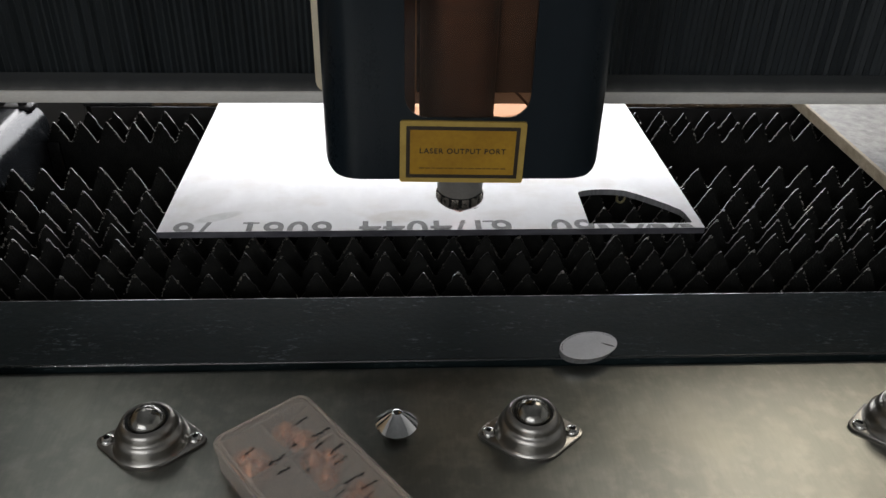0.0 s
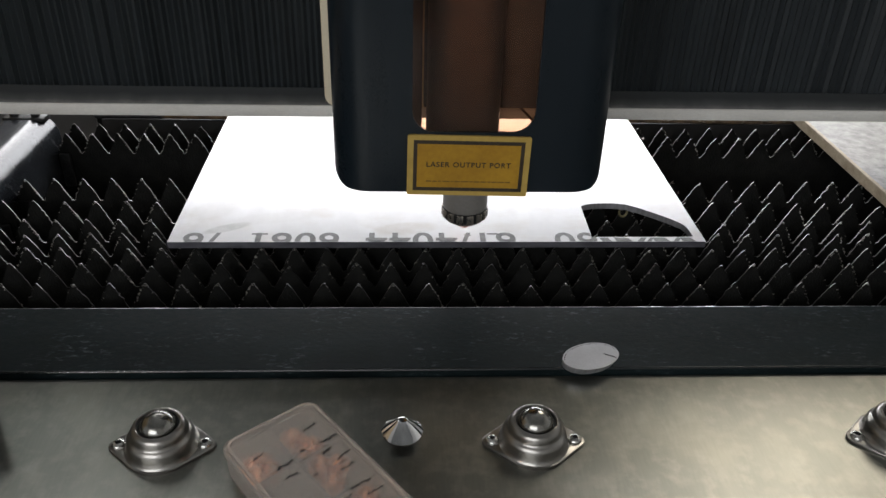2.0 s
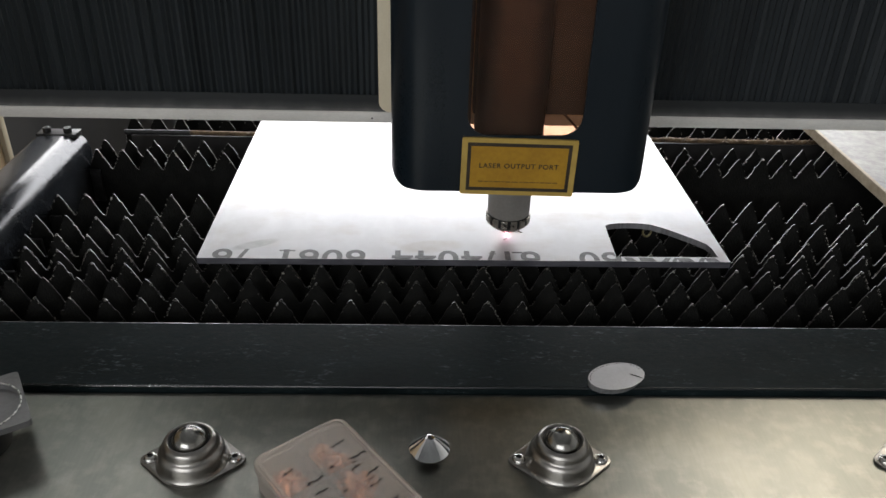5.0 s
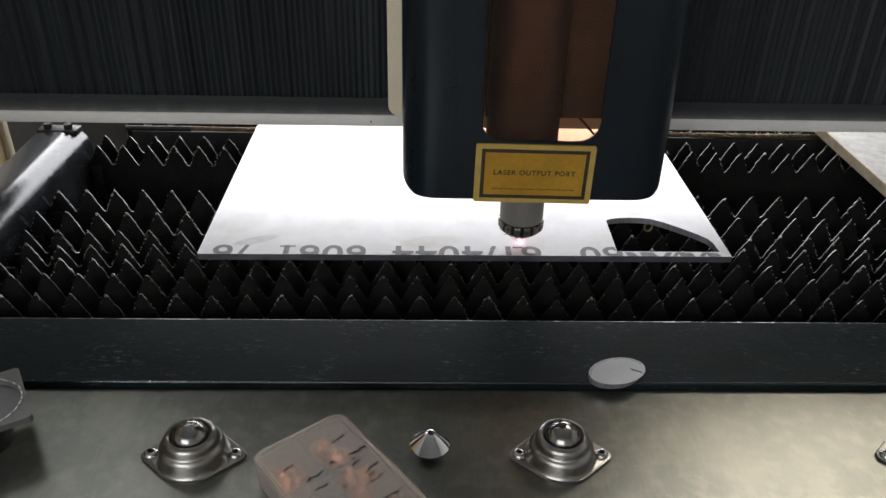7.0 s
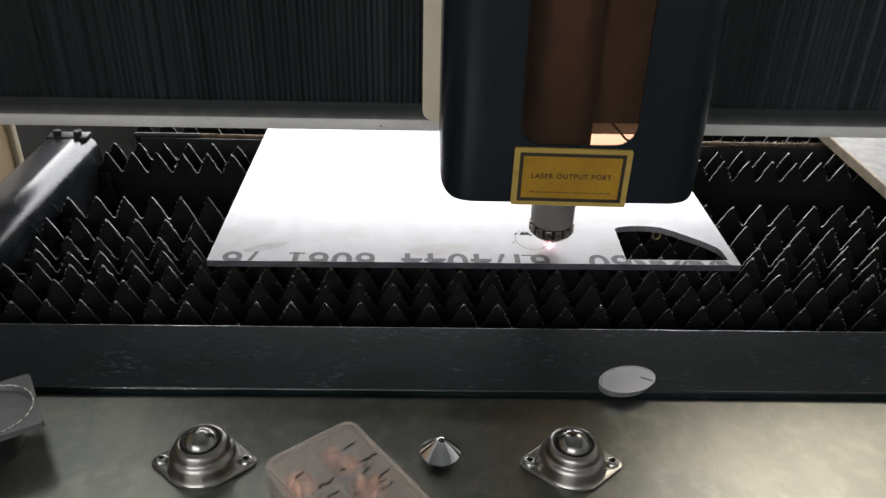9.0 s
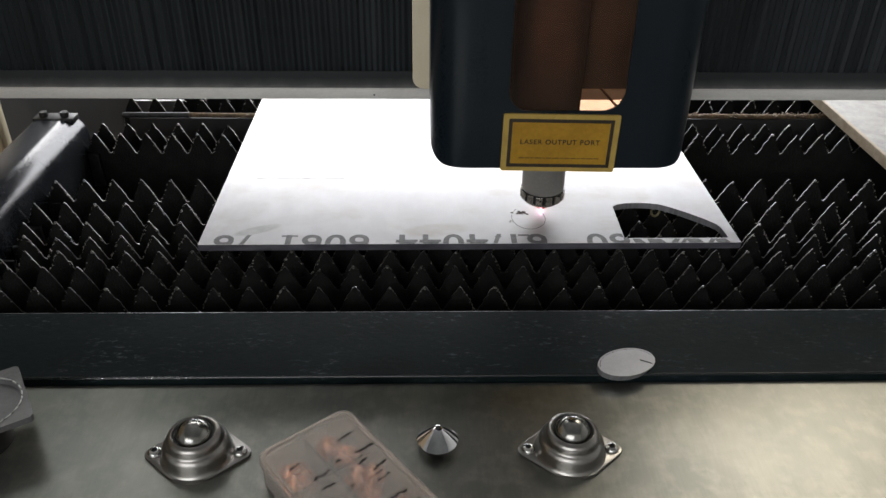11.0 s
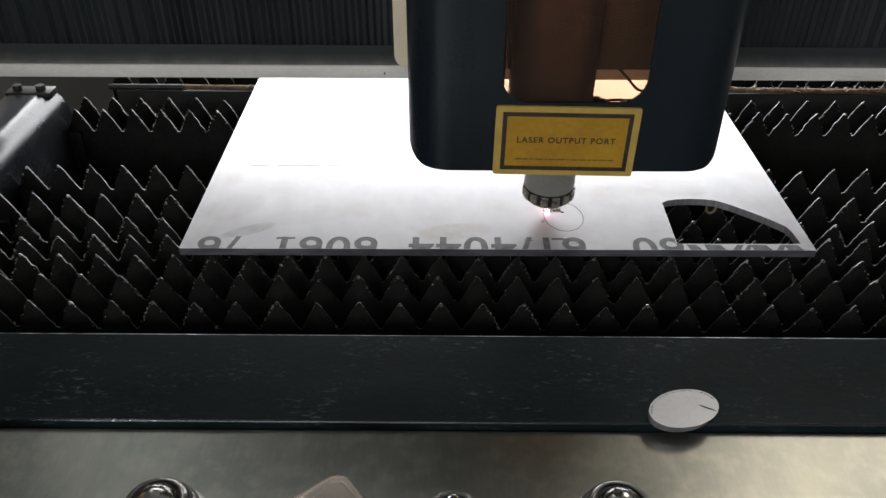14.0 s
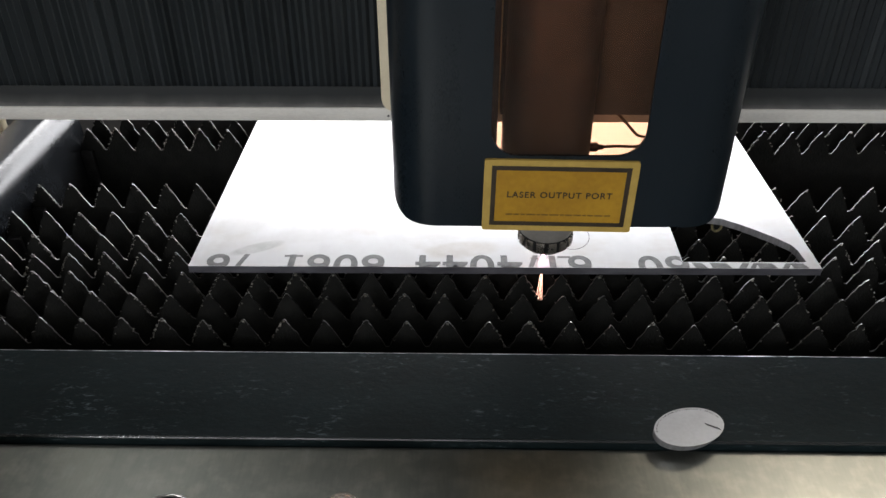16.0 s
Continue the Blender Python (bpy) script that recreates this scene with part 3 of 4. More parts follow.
def far_frame():
    bar = empty("cross_bar", 0.1, 0.949, -0.11)
    part("bar", pipe([(-0.475 + 0.06 * i, 0.0006 * math.sin(i * 2.1), 0.1075 + 0.0005 * math.sin(i * 1.3)) for i in range(19)], 0.0030, 12), RUST, bar, "rust-brown round bar")
    part("bar_sleeve", pipe([(-0.478, 0, 0.1078), (-0.395, 0, 0.1078)], 0.0034, 14), IRON, bar, "bare grey end of the bar")
    part("web", box(-0.47, 0.60, -0.003, 0.003, 0.0, 0.104), BED, bar)
    crust = bmesh.new()
    rnd = random.Random(7)
    for _ in range(700):
        r = rnd.uniform(0.0004, 0.0010) if rnd.random() < 0.93 else rnd.uniform(0.0012, 0.0020)
        bmesh.ops.create_icosphere(crust, subdivisions=1, radius=1.0, matrix=Matrix.Translation((rnd.uniform(-0.33, 0.55), rnd.uniform(-0.004, 0.003), 0.1105 + rnd.uniform(-0.003, 0.0015))) @ Euler((0, rnd.uniform(-0.9, 0.9), 0)).to_matrix().to_4x4() @ Matrix.Diagonal((r * rnd.uniform(1, 3.0), r * 0.8, r * rnd.uniform(0.4, 0.9), 1)))
    tagged(part("rust_crust", crust, FLAKES, bar, "flaking rust and spatter"), kind="stuff")
    tagged(bar, "rust-crusted round steel bar across the bed", "bar")

    post = empty("inner_gusset", -0.36, 1.01, -0.30)
    bm = bmesh.new()
    a = [(-0.030, 0.292), (0.040, 0.292), (0.024, 0.235), (-0.012, 0.235)]
    f = [bm.verts.new((x, 0, z)) for x, z in a]
    b = [bm.verts.new((x, 0.006, z)) for x, z in a]
    bm.faces.new(f)
    bm.faces.new(b[::-1])
    for i in range(4):
        bm.faces.new((f[i], b[i], b[(i + 1) % 4], f[(i + 1) % 4]))
    part("gusset_plate", bm, BLOCK_GREY, post, smooth=False)
    part("gusset_foot", box(-0.012, 0.024, 0, 0.006, 0.0, 0.235), TUBE, post)
    tagged(post, "grey steel gusset plate behind the slats", "gusset")

    panel = empty("machine_enclosure", -0.60, 0.8, DECK_FLOOR)
    part("sheet", box(-0.018, -0.002, -0.5, 0.262, 0.777, 1.25, 0.002), TAN, panel, "tan painted panel")
    part("edge_strip", box(-0.022, 0.004, 0.262, 0.276, 0.777, 1.25, 0.002), CREAM, panel)
    part("foot", box(-0.018, -0.002, -0.5, 0.262, 0.0, 0.70), MACHINE_BLUE, panel)
    part("foot_gap", box(-0.014, -0.006, -0.45, 0.2, 0.70, 0.777), BED, panel)
    tagged(panel, "tan painted machine side panel with a cream edge", "panel")


far_frame()


def scrap_plate():
    p = empty("steel_plate", 0.508, 0.6, TIP_Z)
    bm = box(0.0, 0.30, -0.02, 0.62, 0.0003, 0.0128, 0.0012)
    for f in bm.faces:
        if f.normal.x < -0.3:
            f.material_index = 1
    bm2 = box(0.0002, 0.0042, -0.019, 0.619, 0.0122, 0.01302)
    part("plate", bm, [PLATE, PLATE_EDGE], p, smooth=False)
    part("rim", bm2, PLATE_EDGE, p, "tan rusty rim", smooth=False)
    tagged(p, "weathered light grey steel plate lying on the slats", "plate")


scrap_plate()

# ---- the work sheet ----
SHEET_TOP = 0.0137
SHEET = (-0.203, 0.2915, 0.6125, 1.12)


def work_sheet():
    x0, x1, y0, y1 = SHEET
    s = empty("work_sheet", x0, y0, TIP_Z, 0.25)
    top = SHEET_TOP - TIP_Z
    cut = [(0.187, 0.681), (0.191, 0.6845), (0.200, 0.687), (0.212, 0.688), (0.223, 0.6875), (0.234, 0.685), (0.246, 0.677), (0.258, 0.667), (0.270, 0.656), (0.279, 0.646), (0.2815, 0.638), (0.2825, 0.622), (0.2765, 0.6213), (0.1855, 0.6213)]
    hole = [(x - x0, y - y0) for x, y in cut]
    rim = [(0, 0), (x1 - x0, 0), (x1 - x0, y1 - y0), (0, y1 - y0)]
    bm = bmesh.new()
    low, high = 0.0003, top
    sides = {}
    for z in (low, high):
        o = [bm.verts.new((x, y, z)) for x, y in rim]
        h = [bm.verts.new((x, y, z)) for x, y in hole]
        sides[z] = (o, h)
        edges = [bm.edges.new((l[i], l[(i + 1) % len(l)])) for l in (o, h) for i in range(len(l))]
        bmesh.ops.triangle_fill(bm, edges=edges, use_beauty=True, use_dissolve=False)
    for which, idx in ((0, 1), (1, 2)):
        a, b = sides[low][which], sides[high][which]
        for i in range(len(a)):
            j = (i + 1) % len(a)
            f = bm.faces.new((a[i], a[j], b[j], b[i]))
            f.material_index = idx
    part("plate", bm, [STEEL_SHEET, SHEET_EDGE, KERF_EDGE], s, smooth=False)
    half = Matrix.Rotation(math.pi, 4, "Z")
    for text, x in (("61/4044", 0.0445), ("6061", -0.0905), ("/6", -0.1745), ("60", 0.1700)):
        bm = lettering(text, 0.0405, half, (x - x0, 0.6282 - y0, top + 0.00012), 0.00006, 1.06, 0.0004, 0.0006)
        for co, no in (((0.1848 - x0, 0, 0), (1, 0, 0)), ((0, 0.6212 - y0, 0), (0, 1, 0))):
            bmesh.ops.bisect_plane(bm, geom=bm.verts[:] + bm.edges[:] + bm.faces[:], plane_co=co, plane_no=no)
        gone = [f for f in bm.faces if f.calc_center_median().x > 0.1848 - x0 and f.calc_center_median().y > 0.6212 - y0]
        bmesh.ops.delete(bm, geom=gone, context="FACES")
        part("mill_marking", bm, MILL_INK, s, "grey printed mill marking, cut through by the edge", False)
    for xa, xb in ((-0.1296, -0.1150), (0.0875, 0.0975)):
        part("mill_marking", box(xa - x0, xb - x0, 0.6258 - y0, 0.6282 - y0, top, top + 0.00015), MILL_INK, s, "", False)
    bm = bmesh.new()
    for x, w in ((0.194, 0.009), (0.207, 0.015), (0.227, 0.006), (0.236, 0.004), (0.2435, 0.014), (0.261, 0.005), (0.270, 0.012)):
        lean = 0.004 if w < 0.008 else -0.003
        prism([(x - x0, 0.0005), (x - x0 + w, 0.0005), (x - x0 + w + lean, 0.0070), (x - x0 + lean + w * 0.15, 0.0074)], top, top + 0.00015, bm=bm)
    part("marking_bar", bm, MILL_INK, s, "cut-off mill marking", False)
    bm = bmesh.new()
    rnd = random.Random(3)
    x = -0.172
    while x < -0.078:
        w = rnd.uniform(0.004, 0.012)
        box(x - x0, x + w - x0, 0.7425 - y0 + rnd.uniform(-0.0004, 0.0004), 0.7428 - y0 + rnd.uniform(0.0001, 0.0006), top, top + 0.0001, bm=bm)
        x += w * 0.92
    part("scratch", bm, MILL_INK, s, "thin dark scratch", False)
    bm = bmesh.new()
    for px, py in ((0.083, 0.6515), (0.0855, 0.6535), (0.0835, 0.6545), (0.069, 0.627), (0.0715, 0.6245), (0.067, 0.6255)):
        r = rnd.uniform(0.0006, 0.0013)
        bmesh.ops.create_icosphere(bm, subdivisions=1, radius=1.0, matrix=Matrix.Translation((px - x0, py - y0, top)) @ Matrix.Diagonal((r * 1.4, r, r * 0.4, 1)))
    tagged(part("spatter_fleck", bm, SLAG, s), kind="stuff")
    tagged(s, "light grey stainless steel sheet with a curved cut-out, half cut through", "steel sheet")
    segs = []
    for i in range(12):
        bm = bmesh.new()
        for lo, hi in ((i, i + 1),):
            inner, outer = [], []
            for k in range(7):
                a = radians(130 + 30 * (lo + k / 6.0))
                for lst, grow in ((inner, -0.00022), (outer, 0.00022)):
                    lst.append(bm.verts.new(((0.0160 + grow) * math.cos(a), (0.0215 + grow) * math.sin(a), 0)))
            for k in range(6):
                bm.faces.new((inner[k], inner[k + 1], outer[k + 1], outer[k]))
            ext = bmesh.ops.extrude_face_region(bm, geom=bm.faces[:])
            bmesh.ops.translate(bm, verts=[v for v in ext["geom"] if isinstance(v, bmesh.types.BMVert)], vec=(0, 0, 0.0001))
        segs.append(part("kerf", bm, DARK, s, "thin dark laser kerf", False))
    burr = bmesh.new()
    for k in range(26):
        r = rnd.uniform(0.0004, 0.0011)
        at = (rnd.gauss(0, 0.0026), rnd.gauss(0, 0.0012), 0.0)
        bmesh.ops.create_icosphere(burr, subdivisions=1, radius=1.0, matrix=Matrix.Translation(at) @ Matrix.Diagonal((r * 1.6, r, r * 0.7, 1)))
    crust = part("pierce_crust", burr, PIERCE_CRUST, s, "dark crust thrown up round the pierced hole")
    return s, segs, crust


SHEET_OB, KERF, CRUST = work_sheet()

# ---- things on the ledge and the deck ----


def cut_disc():
    d = empty("offcut_disc", 0.1500, 0.4515, LEDGE_Z, 20)
    pts = [(0.0228 * math.cos(2 * math.pi * i / 56), 0.0148 * math.sin(2 * math.pi * i / 56)) for i in range(56)]
    bm = prism(pts, 0.0, 0.0052, 0.0004)
    for v in bm.verts:  # the cut runs slanting through the plate
        if v.co.z < 0.002:
            v.co.x, v.co.y = v.co.x * 0.93 - 0.0014, v.co.y * 0.93 + 0.0006
    for f in bm.faces:
        if abs(f.normal.z) < 0.5:
            f.material_index = 1
    part("disc", bm, [DISC_TOP, KERF_EDGE], d, smooth=False)
    rim = bmesh.new()
    rnd = random.Random(11)
    for i in range(110):
        a = 2 * math.pi * i / 110
        if math.sin(a) < 0.05 or rnd.random() < 0.2:
            continue
        r = rnd.uniform(0.00025, 0.0005)
        bmesh.ops.create_icosphere(rim, subdivisions=1, radius=1.0, matrix=Matrix.Translation((0.0212 * math.cos(a), 0.0136 * math.sin(a), 0.0052)) @ Matrix.Diagonal((r, r, r * 0.5, 1)))
    part("dross", rim, IRON, d, "dark dross along the rim")
    part("lead_in", prism([(0.0105, -0.0010), (0.0112, -0.0030), (0.0168, -0.0088), (0.0160, -0.0066)], 0.0051, 0.00545), IRON, d, "dark lead-in mark", False)
    tagged(d, "oval grey steel offcut with a burnt rim, lying on the ledge", "offcut")


cut_disc()


def ball_unit():
    u = empty("ball_transfer_unit", -0.1482, 0.3742, 0.0)
    pts = []
    for cx, r, a0, a1 in ((0.0280, 0.0064, -42, 42), (0, 0.0250, 55, 125), (-0.0280, 0.0064, 138, 222), (0, 0.0250, 235, 305)):
        for i in range(9):
            a = radians(a0 + (a1 - a0) * i / 8)
            pts.append((cx + r * math.cos(a), r * math.sin(a)))
    part("flange", prism(pts, 0.0, 0.0022, 0.0005), PRESSED, u, "thin pressed steel flange")
    part("housing", lathe([(r * 0.97, z * 0.94) for r, z in [(0.0248, 0.0020), (0.0240, 0.0029), (0.0231, 0.0046), (0.0226, 0.0070), (0.0222, 0.0102), (0.0213, 0.0126), (0.0198, 0.0141), (0.0188, 0.0150), (0.0185, 0.0166), (0.0181, 0.0186), (0.0171, 0.0206), (0.0157, 0.0219), (0.0146, 0.0223), (0.0138, 0.0218), (0.0132, 0.0180)]], 64), PRESSED, u, "stepped pressed steel cup")
    # Near-black ring stands for the shade between ball and cup.
    part("gap_shade", lathe([(0.0137, 0.0194), (0.0126, 0.0196), (0.0112, 0.0190)], 40), DARK, u, "near-black ring for the shade in the gap round the ball")
    bm = bmesh.new()
    bmesh.ops.create_uvsphere(bm, u_segments=40, v_segments=24, radius=0.0124, matrix=Matrix.Translation((0, 0, 0.0160)))
    part("ball", bm, BALL_STEEL, u, "polished steel ball")
    for x in (-0.0278, 0.0278):
        s = part("screw", lathe([(0.0046, 0.0021), (0.0046, 0.0028), (0.0040, 0.0040), (0.0028, 0.0049), (0.0020, 0.0051), (0.0020, 0.0036), (0, 0.0036)], 20, (x, 0, 0)), SCREW, u, "button-head screw")
        part("socket", lathe([(0, 0.0038), (0.00195, 0.0038), (0.00195, 0.0046)], 6, (x, 0, 0)), DARK, s)
    return tagged(u, "bright pressed steel ball transfer unit screwed to the deck", "ball transfer", "ball units on the deck")


UNIT = ball_unit()
for bx in (0.0965, 0.3470):
    copy_thing(UNIT, pose(bx, 0.3742, 0.0))


def loose_nozzle():
    n = empty("laser_nozzle", 0.0087, 0.3805, 0.0)
    part("cone", lathe([(0.0, 0.0120), (0.0012, 0.0120), (0.0012, 0.0158), (0.0030, 0.0158), (0.0034, 0.0155), (0.0132, 0.0068), (0.0138, 0.0062), (0.0138, 0.0052), (0.0128, 0.0046), (0.0065, 0.0044)], 28), CHROME, n, "mirror-bright cone")
    part("thread", lathe([(0.0065, 0.0045), (0.0060, 0.0040), (0.0065, 0.0035), (0.0060, 0.0030), (0.0065, 0.0025), (0.0060, 0.0018), (0.0060, 0.0), (0, 0)], 24), SLAG, n, "dark threaded stub")
    part("bore", lathe([(0, 0.01585), (0.0015, 0.01585), (0.0015, 0.0157)], 14), DARK, n)
    tagged(n, "chromed laser nozzle standing cone up on the deck", "nozzle")


loose_nozzle()


def parts_box():
    """Frosted compartment box with copper nozzles inside, marked on the lid."""
    bx = empty("parts_box", -0.0325, 0.3135, 0.0, -52)
    L, W, H = 0.150, 0.0680, 0.0245
    bm = bmesh.new()
    o, i = rounded(L - 0.003, W - 0.003, 0.0075), rounded(L - 0.0056, W - 0.0056, 0.0062)
    n = len(o)
    rings = [[bm.verts.new((x, y, z)) for x, y in pts] for pts, z in ((o, 0.0004), (o, H - 0.006), (i, H - 0.006), (i, 0.0022))]
    for a, b in zip(rings, rings[1:]):
        for k in range(n):
            bm.faces.new((a[k], a[(k + 1) % n], b[(k + 1) % n], b[k]))
    bm.faces.new(rings[0][::-1])
    bm.faces.new(rings[3])
    part("tray", bm, FROST, bx, "frosted plastic tray")
    bm = bmesh.new()
    o, i = rounded(L, W, 0.009), rounded(L - 0.0024, W - 0.0024, 0.0078)
    o2 = rounded(L - 0.0022, W - 0.0022, 0.0079)
    rings = [[bm.verts.new((x, y, z)) for x, y in pts] for pts, z in ((i, H - 0.0012), (i, H - 0.0057), (o, H - 0.0057), (o, H - 0.0011), (o2, H))]
    for a, b in zip(rings, rings[1:]):
        for k in range(n):
            bm.faces.new((a[k], a[(k + 1) % n], b[(k + 1) % n], b[k]))
    bm.faces.new(rings[0])
    bm.faces.new(rings[-1])
    lid = part("lid", bm, FROST, bx, "frosted lid with a raised border")
    bm = bmesh.new()
    o, i = rounded(L - 0.004, W - 0.004, 0.0078), rounded(L - 0.0085, W - 0.0085, 0.006)
    rings = [[bm.verts.new((x, y, z)) for x, y in pts] for pts, z in ((o, H + 0.0001), (o, H + 0.0010), (i, H + 0.0010), (i, H + 0.0001))]
    for a, b in zip(rings, rings[1:] + rings[:1]):
        for k in range(n):
            bm.faces.new((a[k], a[(k + 1) % n], b[(k + 1) % n], b[k]))
    part("border", bm, FROST, lid)
    for x in (-0.037, 0.0, 0.037):
        part("divider", box(x - 0.0007, x + 0.0007, -W / 2 + 0.003, W / 2 - 0.003, 0.0023, H - 0.0075), FROST, bx)
    part("divider", box(-L / 2 + 0.003, L / 2 - 0.003, -0.0007, 0.0007, 0.0023, H - 0.0078), FROST, bx)
    rnd = random.Random(5)
    for cx, cy, count in ((-0.054, 0.012, 4), (-0.058, -0.016, 4), (-0.022, 0.016, 3), (-0.018, -0.017, 0), (0.016, 0.016, 4), (0.019, -0.016, 3), (0.055, 0.015, 3)):
        for k in range(count):
            at = (cx + rnd.uniform(-0.010, 0.010), cy + rnd.uniform(-0.006, 0.006), 0.0024)
            part("copper_nozzle", lathe([(0.0, 0.0145), (0.0018, 0.0150), (0.0082, 0.0080), (0.0084, 0.0058), (0.006, 0.0052), (0.006, 0.0), (0, 0)], 18, at), COPPER, bx, "small copper nozzle")
    bm = bmesh.new()
    # Marker dashes: short rows of blots, all written at one slant.
    for cx, cy, w in ((-0.052, 0.017, 0.010), (-0.036, 0.021, 0.012), (-0.032, 0.017, 0.003), (-0.028, 0.015, 0.006), (-0.019, 0.021, 0.010), (-0.015, 0.017, 0.003), (-0.010, 0.018, 0.009), (-0.037, 0.003, 0.002),
                      (-0.034, -0.011, 0.010), (-0.024, -0.013, 0.007), (-0.016, 0.000, 0.003), (-0.050, -0.021, 0.005), (0.006, 0.016, 0.012), (0.016, 0.020, 0.010), (0.022, 0.012, 0.011), (0.010, 0.004, 0.006), (0.032, 0.016, 0.010)):
        slant = Matrix.Translation((cx, cy, H + 0.0002)) @ Matrix.Rotation(radians(94 + rnd.uniform(-9, 9)), 4, "Z")
        x = -w / 2
        while x < w / 2:
            step = rnd.uniform(0.0008, 0.0026)
            y = rnd.uniform(-0.0005, 0.0005)
            pipe([slant @ Vector((x, y - rnd.uniform(0.0, 0.0007), 0)), slant @ Vector((x + step * 0.6, y + rnd.uniform(0.0, 0.0007), 0)), slant @ Vector((x + step * 1.1, y - rnd.uniform(0.0, 0.0010), 0))], rnd.uniform(0.00022, 0.0006), 5, bm)
            x += step * rnd.uniform(1.0, 1.5)
    tagged(part("marker_writing", bm, MARKER, lid, "scribbled black marker lines"), kind="stuff")
    part("latch", box(-0.012, 0.010, -W / 2 - 0.0035, -W / 2 - 0.0002, 0.007, H + 0.0012, 0.0008), BLUE, bx, "dark blue snap latch")
    tagged(bx, "frosted plastic parts box holding copper nozzles, marker-scribbled lid", "parts box")


parts_box()


def lens_mount():
    """Square grey machined flange with a wide round bore, raised on a dark round body, at the deck's edge."""
    m = empty("lens_mount", -0.299, 0.384, 0.0, 32)
    part("body", lathe([(0, 0.0), (0.021, 0.0), (0.022, 0.001), (0.022, 0.0235), (0.020, 0.0255), (0, 0.0255)], 40, (0.004, 0, 0)), IRON, m, "dark round body")
    o, n = rounded(0.080, 0.058, 0.003, 4), 28
    bm = bmesh.new()
    rim = [bm.verts.new((x, y, 0.030)) for x, y in o]
    low = [bm.verts.new((x, y, 0.0256)) for x, y in o]
    bore = [bm.verts.new((0.012 + 0.0255 * math.cos(2 * math.pi * i / n), 0.0255 * math.sin(2 * math.pi * i / n), 0.030)) for i in range(n)]
    seat = [bm.verts.new((0.012 + (v.co.x - 0.012) * 0.97, v.co.y * 0.97, 0.0265)) for v in bore]
    edges = [bm.edges.new((l[i], l[(i + 1) % len(l)])) for l in (rim, bore) for i in range(len(l))]
    bmesh.ops.triangle_fill(bm, edges=edges, use_beauty=True, use_dissolve=False)
    bm.faces.new(seat)
    bm.faces.new(low[::-1])
    for a, b in ((bore, seat), (rim, low)):
        for i in range(len(a)):
            j = (i + 1) % len(a)
            bm.faces.new((a[i], a[j], b[j], b[i]))
    pl = part("flange_plate", bm, BLOCK_GREY, m, "square grey machined plate with a round bore")
    part("bore_lip", lathe([(0.0262, 0.0301), (0.0262, 0.0306), (0.0254, 0.0306), (0.0252, 0.0300)], 48, (0.012, 0, 0)), SCREW, pl, "bright turned lip of the bore")
    tagged(m, "grey square machine flange with a round bore, on a dark body", "flange")


lens_mount()

# ---- the gantry ----
HEAD_X, HEAD_Y = 0.095, 0.6388


def gantry():
    g = empty("gantry", 0.0, HEAD_Y, 0.104)
    x0, x1 = -1.0, 1.25
    part("lip", box(x0, x1, 0.058, 0.066, 0.0012, 0.0122, 0.0008), LIP_PAINT, g, "dusty cream steel lip")
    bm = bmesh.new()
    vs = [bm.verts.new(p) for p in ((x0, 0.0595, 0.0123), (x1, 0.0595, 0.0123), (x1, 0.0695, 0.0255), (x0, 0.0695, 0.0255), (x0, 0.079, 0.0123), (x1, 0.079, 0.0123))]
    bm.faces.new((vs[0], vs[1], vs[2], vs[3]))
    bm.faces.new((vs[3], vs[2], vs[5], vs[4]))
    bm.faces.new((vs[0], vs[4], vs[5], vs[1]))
    part("lip_slope", bm, SHELF, g, "sloped shelf, grey at the foot and darker towards the top", False)
    bm = bmesh.new()
    pitch, n = 0.0056, int((x1 - x0) / 0.0056)
    top, low = [], []
    rnd = random.Random(2)
    for i in range(2 * n + 1):
        y = 0.0735 if i % 2 else 0.0765
        y += rnd.uniform(-0.0006, 0.0006)
        x = x0 + i * pitch / 2 + rnd.uniform(-0.0004, 0.0004)
        low.append(bm.verts.new((x, y, 0.0215)))
        top.append(bm.verts.new((x, y, 0.150)))
    for i in range(2 * n):
        bm.faces.new((low[i], low[i + 1], top[i + 1], top[i]))
    part("bellows", bm, BELLOWS, g, "black pleated bellows cover", False)
    part("beam", box(x0, x1, 0.0805, 0.215, 0.004, 0.152, 0.004), MACHINE_BLUE, g, "dark painted beam")
    for xe in (x0, x1 - 0.05):
        part("end_support", box(xe, xe + 0.05, 0.09, 0.21, -0.449, 0.0035, 0.003), MACHINE_BLUE, g, "dark painted end support")
    part("top_cap", box(x0, x1, 0.060, 0.2165, 0.1525, 0.160, 0.001), MACHINE_BLUE, g)
    part("speck", lathe([(0, 0.0), (0.0009, 0.0), (0.0009, 0.0006), (0, 0.0006)], 8, turn=Matrix.Rotation(radians(90), 4, "X"), at=(-0.047, 0.058, 0.006)), DARK, g, "dark paint chip")
    return tagged(g, "machine gantry with black pleated bellows and a cream lip", "gantry")


GANTRY = gantry()


